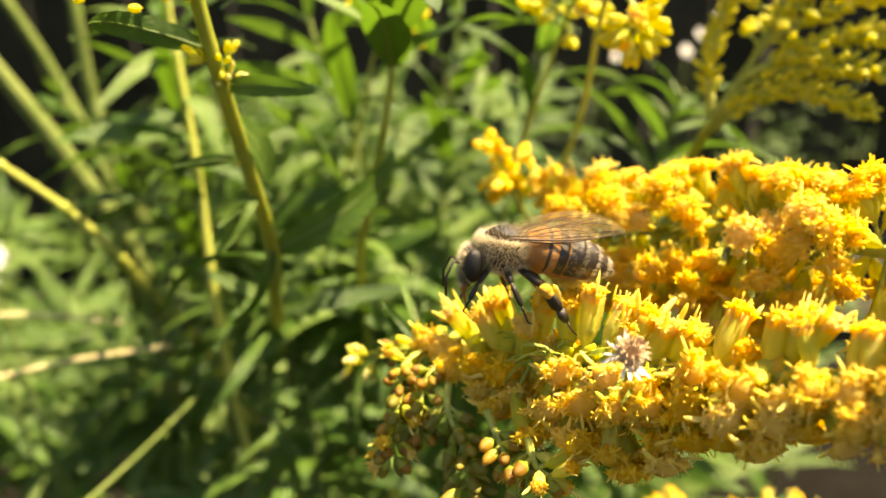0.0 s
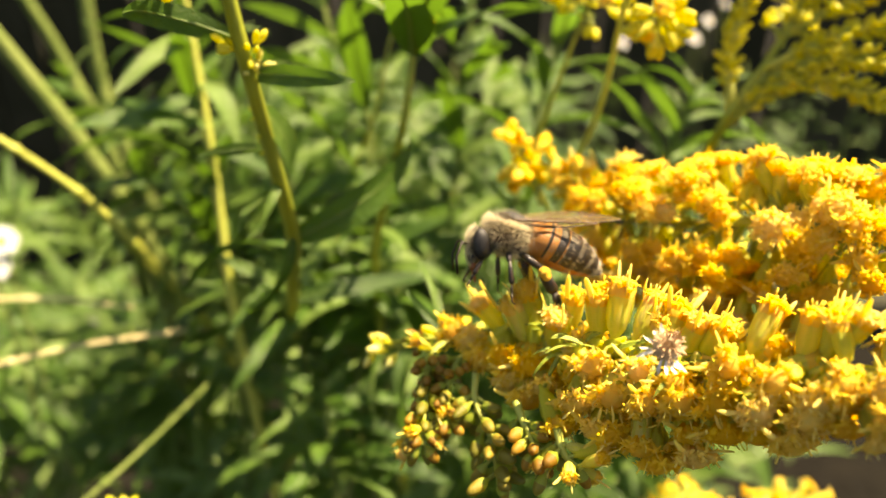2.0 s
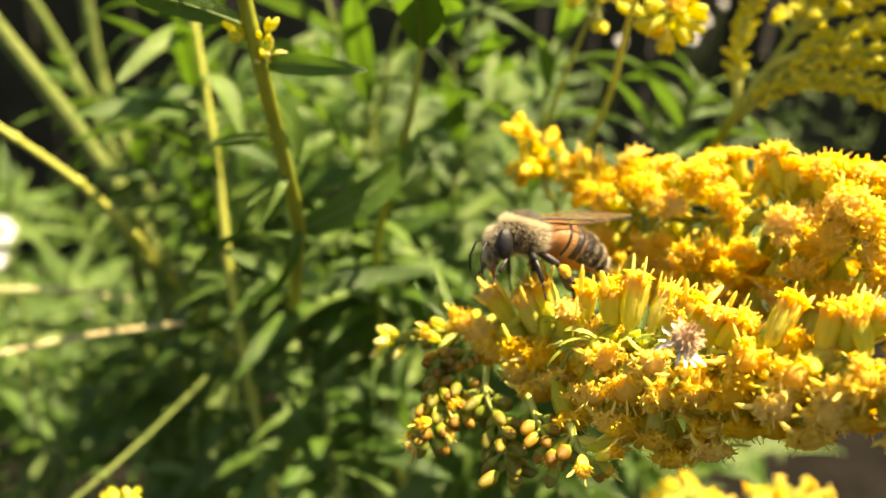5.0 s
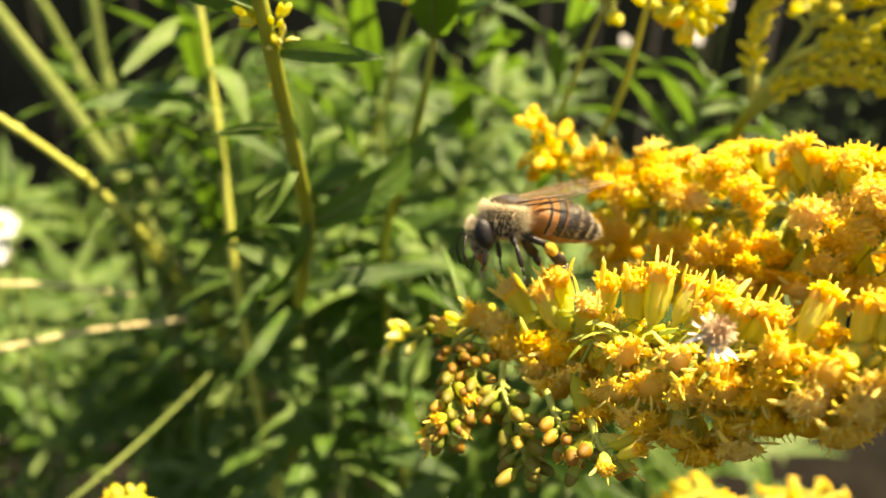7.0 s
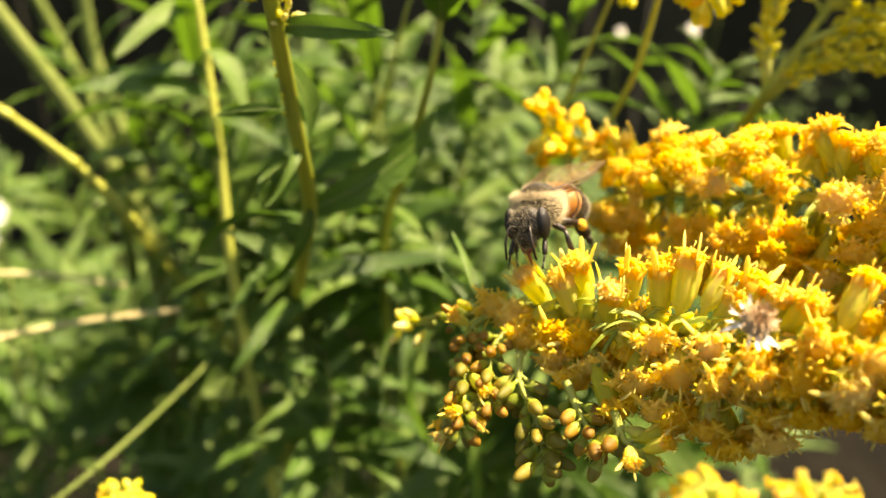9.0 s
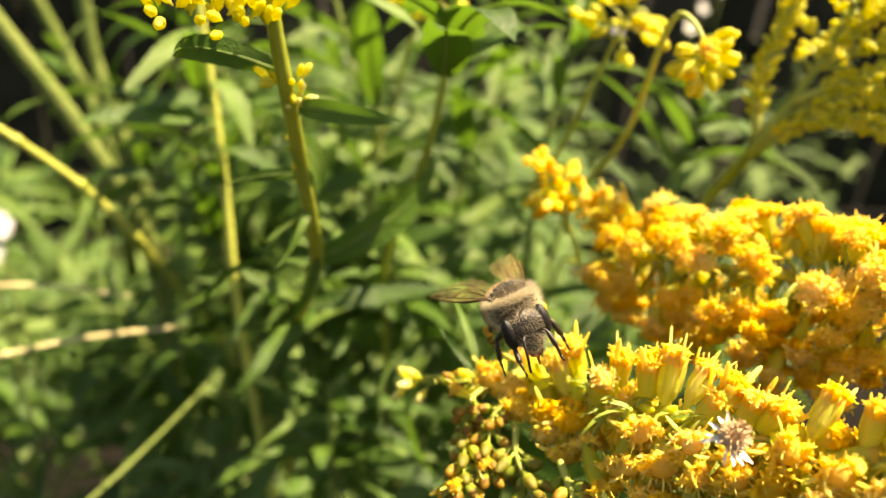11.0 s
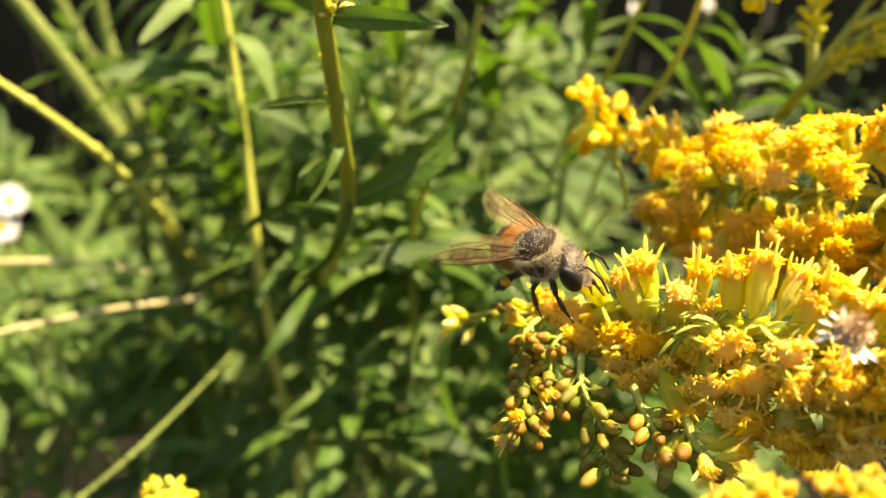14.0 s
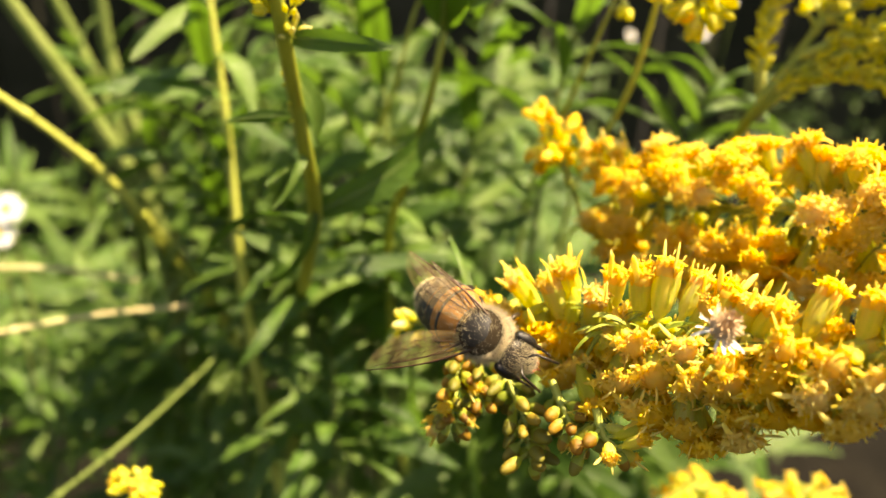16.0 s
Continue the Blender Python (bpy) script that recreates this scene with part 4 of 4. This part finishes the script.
def beam(x, y, z, length, turn):
    s = Shape()
    r = random.Random(int(100 * (x + y)))
    rows = []
    for i in range(9):
        a = (i / 8 - 0.5) * length
        rows.append([(a, b + r.uniform(-0.004, 0.004), c + r.uniform(-0.004, 0.004)) for b, c in ((-0.05, -0.04), (0.05, -0.04), (0.05, 0.035), (0.04, 0.045), (-0.04, 0.045), (-0.05, 0.035))])
    k = s.grid(rows)
    s.cap(k, 6)
    s.cap(k + 48, 6, 0, True)
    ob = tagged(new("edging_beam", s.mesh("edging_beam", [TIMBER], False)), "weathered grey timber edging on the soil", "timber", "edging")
    ob.matrix_basis = pose(x, y, z, 0, 0, turn)


beam(0.75, 1.35, 0.045, 1.6, 2)
beam(0.6, 1.62, 0.05, 1.5, -3)


def stone(x, y, size, seed):
    r = random.Random(seed)
    s = Shape()
    s.ball((0, 0, 0), (size, size * r.uniform(0.6, 0.9), size * r.uniform(0.4, 0.6)), 6)
    s.v = [tuple(Vector(v) * (1 + 0.25 * noise.noise(Vector(v) / size + Vector((seed, 0, 0))))) for v in s.v]
    ob = tagged(new("stone", s.mesh("stone", [STONE])), "pale grey garden stone on dark soil", "stone", "stones")
    ob.matrix_basis = pose(x, y, size * 0.25, 0, 0, r.uniform(0, 360))


STONE = plain_material("pale_stone", [(0.3, 0.28, 0.26), (0.42, 0.4, 0.37), (0.52, 0.5, 0.46)], 30, 0.85, 0.4, (80, 0.5, 0.01))
rs = random.Random(31)
for q in range(30):
    stone(rs.uniform(0.25, 1.3), rs.uniform(1.0, 1.8), rs.uniform(0.012, 0.03), 200 + q)
for q in range(8):
    stone(rs.uniform(-1.1, -0.6), rs.uniform(0.9, 1.5), rs.uniform(0.02, 0.04), 300 + q)


# ---- honeybee ----
def coat(name, colours, rough):
    return plain_material(name, colours, 900, rough, 0.0, (2500, 0.3, 0.0001))


BLACK = coat("bee_black", [(0.01, 0.007, 0.005), (0.02, 0.013, 0.008), (0.035, 0.022, 0.012)], 0.35)
BROWN = coat("bee_brown", [(0.03, 0.014, 0.006), (0.06, 0.026, 0.009), (0.1, 0.042, 0.014)], 0.35)
AMBER = plant_material("bee_amber", [(0.34, 0.13, 0.025), (0.45, 0.185, 0.04), (0.56, 0.26, 0.065)], (0.9, 0.3, 0.02), 0.36, 700, 0.4, 0.0)
HAIR = plant_material("bee_hair", [(0.56, 0.48, 0.33), (0.67, 0.59, 0.44), (0.78, 0.72, 0.58)], (0.85, 0.74, 0.5), 0.42, 700, 0.6, 0.0)
FUR = plain_material("bee_underfur", [(0.03, 0.02, 0.011), (0.05, 0.035, 0.02), (0.085, 0.06, 0.035)], 1800, 0.9, 0.0, (3000, 0.8, 0.0003))
PLATE = coat("bee_back_plate", [(0.006, 0.004, 0.003), (0.01, 0.007, 0.005), (0.018, 0.012, 0.008)], 0.6)
EYE_MAT = coat("bee_eye", [(0.004, 0.003, 0.002), (0.006, 0.004, 0.003), (0.01, 0.006, 0.004)], 0.45)
POLLEN = plain_material("pollen_orange", [(0.6, 0.3, 0.03), (0.72, 0.4, 0.05), (0.8, 0.5, 0.1)], 1500, 0.8, 0.0, (3000, 0.6, 0.0003))
RED = coat("tongue_red_brown", [(0.2, 0.05, 0.015), (0.28, 0.08, 0.02), (0.34, 0.1, 0.03)], 0.35)


def wing_material():
    m, nt, bsdf, out = material("wing_membrane")
    bsdf.inputs["Base Color"].default_value = (0.5, 0.36, 0.17, 1)
    bsdf.inputs["Roughness"].default_value = 0.25
    relief(nt, bsdf, 1400, 0.4, 0.0002)
    clear = nt.nodes.new("ShaderNodeBsdfTransparent")
    clear.inputs[0].default_value = (0.98, 0.94, 0.84, 1)
    mix = nt.nodes.new("ShaderNodeMixShader")
    mix.inputs[0].default_value = 0.13
    nt.links.new(clear.outputs[0], mix.inputs[1])
    nt.links.new(bsdf.outputs[0], mix.inputs[2])
    nt.links.new(mix.outputs[0], out.inputs[0])
    return m


WING = wing_material()
SMALL = Matrix.Scale(MM, 4)


def bee_part(name, shape, mats, parent, label="", m=None):
    return part(name, shape.mesh(name, mats), parent, (m or Matrix()) @ SMALL if parent.type == "EMPTY" else m, label)


def hairs(s, centre, radii, n, length, rng, keep=lambda d: True, sweep=(-0.3, 0, 0), stray=0.3, thin=0.013):
    """Fine tapered hairs that stand on an ellipsoid."""
    c = Vector(centre)
    made = 0
    while made < n:
        d = Vector((rng.gauss(0, 1), rng.gauss(0, 1), rng.gauss(0, 1))).normalized()
        if not keep(d):
            continue
        made += 1
        p = c + Vector((d.x * radii[0], d.y * radii[1], d.z * radii[2]))
        nrm = Vector((d.x / radii[0], d.y / radii[1], d.z / radii[2])).normalized()
        w = (nrm + Vector(sweep) + stray * Vector((rng.gauss(0, 1), rng.gauss(0, 1), rng.gauss(0, 1)))).normalized()
        side = w.orthogonal().normalized() * thin
        k = len(s.v)
        tip = p + w * length * rng.uniform(0.6, 1.3)
        s.v.extend([tuple(p - side), tuple(p + side), tuple(tip)])
        s.f.append((k, k + 1, k + 2))
        s.m.append(0)


def wing_shape(length, width, seed):
    """A membrane along -x with its stiff edge on +y, and dark veins."""
    s = Shape()
    rows = []
    n = 14
    for i in range(n + 1):
        u = i / n
        lead = width * 0.18 * math.sin(math.pi * min(1, u * 1.02)) * (1 - 0.3 * u)
        trail = -width * (0.06 + 0.94 * math.sin(math.pi * min(1.0, 0.1 + 0.85 * u ** 1.25)) ** 0.8) * (1 if u < 0.97 else 0.5)
        rows.append([(-length * u, lead + (trail - lead) * v, 0.12 * math.sin(5 * u + 6 * v + seed)) for v in (0, 0.2, 0.4, 0.6, 0.8, 1.0)])
    s.grid(rows, 0, False)
    s.tube([r[0] for r in rows], [0.11 - 0.07 * i / n for i in range(n + 1)], 5, 1)
    s.tube([rows[i][1] for i in range(0, n)], 0.035, 4, 1)
    s.tube([Vector(rows[i][2]).lerp(Vector(rows[i][3]), i / n) for i in range(0, n)], 0.03, 4, 1)
    s.tube([Vector(rows[i][3]).lerp(Vector(rows[i][4]), i / n) for i in range(0, n - 2)], 0.028, 4, 1)
    for i in (5, 7, 9, 11):
        s.tube([rows[i][1], rows[i - 1][2], rows[i][3], rows[i][4]], 0.025, 4, 1)
    return s


NECK, WAIST = Vector((1.6, 0, -0.6)), Vector((-1.8, 0, 0.0))


def build_bee():
    rng = random.Random(8)
    bee = thing("honeybee", (0, 0, 0), "honeybee with buff fuzz, amber banded abdomen and orange pollen lumps", "bee")
    s = Shape()
    s.ball((0, 0, 0), (2.2, 2.05, 1.85), 12)
    s.ball((-1.3, 0, 0.3), (1.0, 1.3, 1.1), 8)
    thorax = bee_part("thorax", s, [FUR], bee)
    s = Shape()
    s.ball((-0.05, 0, 0.3), (1.9, 1.84, 1.6), 14)
    bee_part("thorax_plate", s, [PLATE], bee, "bare black-brown back plate")
    s = Shape()
    hairs(s, (0, 0, 0), (2.17, 2.03, 1.83), 7600, 0.6, rng, lambda d: (not (d.z > 0.42 and math.hypot(d.x + 0.05, d.y) < 0.86) or rng.random() < 0.02) and (d.z > 0.3 or rng.random() < 0.26), (-0.1, 0, 0))
    hairs(s, (-0.05, 0, 0.3), (1.9, 1.84, 1.6), 380, 0.42, rng, lambda d: d.z > 0.35, (0, 0, 0), 0.12, 0.006)
    bee_part("thorax_fuzz", s, [HAIR], bee, "buff thorax fuzz ringing the bare back")

    def hung(name, s, mats, parent, pivot, label=""):
        """A part whose turning point is the pivot."""
        s.v = [tuple(Vector(v) - pivot) for v in s.v]
        return bee_part(name, s, mats, parent, label, pose(pivot.x * MM, pivot.y * MM, pivot.z * MM) if parent == bee else None)

    # head
    s = Shape()
    s.ball((2.60, 0, -1.20), (0.9, 1.7, 1.5), 12)
    s.ball((2.95, 0, -2.20), (0.6, 0.9, 0.95), 8)
    s.tube([(1.45, 0, -0.50), (2.35, 0, -1.00)], 0.7, 8)
    head = hung("head", s, [BLACK], bee, NECK)
    s = Shape()
    hairs(s, (2.60, 0, -1.20), (0.9, 1.65, 1.5), 800, 0.42, rng, lambda d: abs(d.y) < 0.72 and d.x > 0.1, (0.2, 0, 0.1))
    hairs(s, (2.95, 0, -2.20), (0.6, 0.9, 0.95), 450, 0.3, rng, lambda d: d.x > 0.2, (0.2, 0, 0.1))
    hung("head_fuzz", s, [HAIR], head, NECK, "buff face hair")
    for y in (1, -1):
        s = Shape()
        s.ball((2.55, 1.4 * y, -1.15), (0.74, 0.54, 1.32), 10)
        hung("compound_eye", s, [EYE_MAT], head, NECK, "large glossy dark eye")
        s = Shape()
        s.tube([(3.40, 0.35 * y, -1.30), (3.95, 0.75 * y, -1.00), (4.15, 0.95 * y, -1.10), (4.60, 1.15 * y, -2.20), (4.55, 1.3 * y, -3.60)], [0.1, 0.09, 0.1, 0.12, 0.1], 6)
        hung("antenna", s, [BLACK], head, NECK)
        s = Shape()
        s.tube([(3.00, 0.55 * y, -2.80), (3.15, 0.35 * y, -3.30), (3.20, 0.05 * y, -3.50)], [0.2, 0.17, 0.07], 6)
        hung("mandible", s, [RED], head, NECK)
    s = Shape()
    s.tube([(2.95, 0, -2.80), (3.00, 0, -3.70), (2.80, 0, -4.60)], [0.25, 0.16, 0.06], 6)
    hung("tongue", s, [RED], head, NECK, "red-brown tongue")
    # abdomen: a core that carries six overlapping rings
    cuts = [0.0, 0.2, 0.38, 0.55, 0.71, 0.86, 1.0]

    def ring(u, grow):
        r = 2.3 * (0.28 + 0.72 * math.sin(math.pi * min(0.5, 0.2 + u * 1.3)) ** 1.2) if u < 0.42 else 2.3 * max(0.02, (1 - ((u - 0.38) / 0.62) ** 1.9)) ** 0.75
        c = Vector((-1.6 - 7.3 * u, 0, 0.1 - 0.3 * u - 1.5 * u * u))
        tilt = 0.1 + 0.28 * u
        return [c + Vector((r * grow * math.sin(a) * math.sin(tilt) * -1, r * grow * 1.02 * math.cos(a), r * grow * 0.8 * math.sin(a))) for a in [2 * math.pi * j / 24 for j in range(24)]], r, c

    s = Shape()
    s.grid([ring(k / 10, 0.93)[0] for k in range(11)])
    s.cap(0, 24, 0)
    abdomen = hung("abdomen", s, [BROWN], bee, WAIST, "amber abdomen, dark behind with pale hair bands")
    for i in range(6):
        s = Shape()
        u0, u1 = cuts[i], min(1.0, cuts[i + 1] + 0.015)
        rows = [ring(u0 + (u1 - u0) * k / 6, 0.985 + 0.035 * k / 6)[0] for k in range(7)]
        dark = {0: 5, 1: 3, 2: 1, 3: 0, 4: 0, 5: 0}[i]
        s.grid(rows)
        # the underside stays amber on all rings but the last
        s.m = [1 if k // 24 >= dark and (i == 5 or not 15 <= k % 24 <= 20) else 0 for k in range(len(s.m))]
        s.cap(len(s.v) - 24, 24, 1)
        hung("abdomen_ring", s, [AMBER, BLACK], abdomen, WAIST, "amber ring with a dark hind edge" if i < 3 else "dark ring with a pale hair band")
        h = Shape()
        for q in range(520 if i > 2 else 320):
            u = cuts[i] + (0.05 * rng.random() if rng.random() < (0.5 if i < 3 else 0.85) else 0.16 * rng.random())
            pts, r, c = ring(min(u, 0.99), 1.005)
            j = rng.randrange(24)
            p = pts[j].lerp(pts[(j + 1) % 24], rng.random())
            w = ((p - c).normalized() * 0.5 + Vector((-0.9, 0, -0.1)) + 0.3 * Vector((rng.gauss(0, 1), rng.gauss(0, 1), rng.gauss(0, 1)))).normalized()
            side = w.cross((p - c)).normalized() * 0.009
            k = len(h.v)
            h.v.extend([tuple(p - side), tuple(p + side), tuple(p + w * rng.uniform(0.2, 0.4))])
            h.f.append((k, k + 1, k + 2))
            h.m.append(0)
        hung("hair_band", h, [HAIR], abdomen, WAIST)
    wings = []
    for y in (1, -1):
        for kind, ln, wd, hinge in (("forewing", 9.2, 2.3, (0.4, 1.25 * y, 1.05)), ("hindwing", 6.2, 1.7, (-0.7, 1.2 * y, 0.95))):
            s = wing_shape(ln, wd, 1 if kind == "forewing" else 2)
            if y < 0:
                s.v = [(a, -b, c) for a, b, c in s.v]
            w = bee_part(kind, s, [WING, BROWN], bee, "thin smoky wing with brown veins", pose(hinge[0] * MM, hinge[1] * MM, hinge[2] * MM))
            wings.append((w, y, kind, hinge))
    legs = []
    plan = (("foreleg", 1.2, [(0, 0, 0), (0.9, 0.7, -1.1), (1.5, 0.9, -2.4), (2.0, 0.9, -3.4)], (0.26, 0.2, 0.09)),
            ("midleg", -0.1, [(0, 0, 0), (0.1, 1.5, -0.8), (-0.5, 1.9, -2.6), (-0.9, 2.0, -4.0)], (0.28, 0.22, 0.1)),
            ("hindleg", -1.1, [(0, 0, 0), (-1.6, 1.5, -0.6), (-3.4, 2.0, -2.2), (-4.9, 2.0, -3.8)], (0.34, 0.52, 0.3)))
    for y in (1, -1):
        for name, x, pts, rad in plan:
            q = [Vector((a, b * y, c)) for a, b, c in pts]
            hip = Vector((x, 0.75 * y, -1.35))
            s = Shape()
            s.tube([q[0], q[0].lerp(q[1], 0.5), q[1]], [rad[0] * 0.8, rad[0] * 1.1, rad[0] * 0.8], 8)
            leg = bee_part(name, s, [BLACK], bee, "", pose(hip.x * MM, hip.y * MM, hip.z * MM))
            s = Shape()
            s.tube([q[1], q[1].lerp(q[2], 0.35), q[1].lerp(q[2], 0.85), q[2]], [rad[1] * 0.6, rad[1], rad[1] * 1.15, rad[1] * 0.7], 8, 0, 0.6 if name == "hindleg" else 1.0)
            bee_part("shin", s, [BLACK], leg)
            s = Shape()
            mid = q[2].lerp(q[3], 0.5)
            s.tube([q[2], q[2].lerp(mid, 0.5), mid], [rad[2] * 1.2, rad[2] * 1.6, rad[2]], 7, 0, 0.7)
            s.tube([mid, q[3], q[3] + Vector((-0.3, 0.1 * y, -0.15))], [0.09, 0.08, 0.05], 5)
            bee_part("foot", s, [BLACK], leg)
            if name == "hindleg":
                s = Shape()
                c = q[1].lerp(q[2], 0.25) + Vector((0.05, 0.25 * y, 0.1))
                s.ball(c, (0.55, 0.42, 0.5), 8)
                s.ball(c + Vector((-0.3, 0.05 * y, -0.25)), (0.42, 0.35, 0.4), 7)
                bee_part("pollen_lump", s, [POLLEN], leg, "orange pollen lump")
            legs.append((leg, y, name, hip))
    return bee, wings, legs, head, abdomen


bee, wings, legs, head, abdomen = build_bee()

BEE_ROWS = [
    (0.0, 0.00484, 0.05123, 0.82616, 11, -4, -176),
    (0.5, 0.00381, 0.05153, 0.82549, 12, -6, -176),
    (1.0, 0.00398, 0.05046, 0.82501, 10, -4, -174),
    (1.5, 0.00217, 0.04989, 0.82463, 9, -3, -173),
    (2.0, 0.00308, 0.05567, 0.82479, 21, -15, -177),
    (2.5, 0.00494, 0.05672, 0.82369, 21, -15, -177),
    (3.0, 0.00445, 0.05708, 0.82386, 21, -11, -175),
    (3.5, 0.00420, 0.05515, 0.82501, 21, -8, -173),
    (4.6, 0.00325, 0.05571, 0.82431, 22, -15, -168),
    (6.0, 0.00425, 0.05638, 0.82359, 23, -22, -158),
    (6.5, 0.00059, 0.05713, 0.82349, 21, -15, -162),
    (7.0, 0.00044, 0.05751, 0.82393, 18, -5, -167),
    (7.5, 0.00065, 0.05793, 0.82335, 18, -6, -168),
    (8.0, 0.00115, 0.05959, 0.82239, 23, -8, -161),
    (8.5, 0.00212, 0.05937, 0.82310, 23, -14, -139),
    (9.5, 0.00106, 0.05688, 0.82305, 13, -13, -112),
    (10.5, -0.00063, 0.05257, 0.82512, 18, -24, -85),
    (11.0, -0.00136, 0.05093, 0.82614, 25, -23, -87),
    (11.5, -0.00216, 0.05053, 0.82419, 27, -19, -87),
    (12.0, -0.00555, 0.04955, 0.82017, 61, 8, -107),
    (12.5, -0.00611, 0.04999, 0.82007, 63, 7, -107),
    (13.0, -0.00411, 0.05221, 0.82000, 25, -16, -87),
    (13.3, -0.00257, 0.05503, 0.82082, 24, -16, -76),
    (13.5, -0.00339, 0.05493, 0.81949, 28, -12, -70),
    (14.0, -0.00322, 0.05447, 0.82055, 32, -8, -62),
    (14.5, -0.00223, 0.05295, 0.82107, 32, -4, -52),
    (14.8, -0.00360, 0.05113, 0.81919, 33, 2, -40),
    (15.0, -0.00017, 0.05096, 0.81983, 36, -2, -34),
    (15.3, -0.00160, 0.04921, 0.81891, 40, 6, -36),
    (15.5, -0.00242, 0.04850, 0.81844, 45, 8, -42),
    (16.0, -0.00220, 0.04703, 0.81770, 49, 8, -42),
]


HEAD_ROWS = [(0.0, 0, 0), (0.5, 4, 0), (1.0, 8, 0), (1.5, 4, 0), (2.0, 14, 0), (3.0, 16, 0), (3.7, 12, 0), (6.0, 14, 0), (7.0, 16, 0), (8.5, 8, 0), (10.6, 16, 6), (11.5, 18, 8), (12.0, 8, 0), (12.6, 8, 0),
             (13.1, 10, 20), (13.5, 2, 40), (14.0, 0, 46), (14.5, -6, 26), (15.0, -14, 6), (15.5, -12, 0), (16.0, -14, 0)]
CURL_ROWS = [(0.0, 0), (8.5, 0), (10.6, 16), (11.5, 18), (12.0, 4), (12.6, 4), (13.1, 14), (14.0, 18), (14.5, 18), (15.0, 24), (15.4, 14), (16.0, 8)]


def motions():
    walk(bee, [(t, pose(x, y, z, a, b, c)) for t, x, y, z, a, b, c in BEE_ROWS])
    # wings: seconds, spread of the two wings from the body in degrees, roll of the blade
    beat = [(0.0, 10, 6, 46), (1.2, 12, 8, 42), (1.9, 10, 4, 20), (3.6, 10, 4, 16), (7.0, 10, 6, 16), (8.6, 12, 8, 24), (10.6, 8, 30, 20), (11.6, 8, 28, 22), (12.0, 10, 14, 40), (12.6, 10, 14, 40),
            (13.1, 8, 32, 20), (14.2, 6, 36, 16), (14.5, 20, 40, 8), (14.8, 30, 42, 10), (15.1, 26, 44, 0), (15.5, 6, 42, 12), (16.0, 6, 44, 10)]
    for w, y, kind, hinge in wings:
        more = 6 if kind == "hindwing" else 0
        walk(w, [(t, pose(hinge[0] * MM, hinge[1] * MM, hinge[2] * MM, y * roll * -1, (15 if 1.8 < t < 9 else 8) - 0.1 * a, -y * (a + more))) for t, a, roll in [(q[0], q[1] if y > 0 else q[2], q[3]) for q in beat]])
    # head: seconds, nod, turn; abdomen: seconds, curl down
    walk(head, [(t, pose(NECK.x * MM, 0, NECK.z * MM, 0, nod, turn)) for t, nod, turn in HEAD_ROWS])
    walk(abdomen, [(t, pose(WAIST.x * MM, 0, 0, 0, -curl, 0)) for t, curl in CURL_ROWS])
    # legs feel about a little as the bee climbs
    for i, (leg, y, name, hip) in enumerate(legs):
        rows = [(0.5 * k, pose(hip.x * MM, hip.y * MM, hip.z * MM, 0, 9 * math.sin(1.9 * k + 2.1 * i), 8 * math.sin(1.3 * k + 1.7 * i))) for k in range(33)]
        walk(leg, rows)


motions()
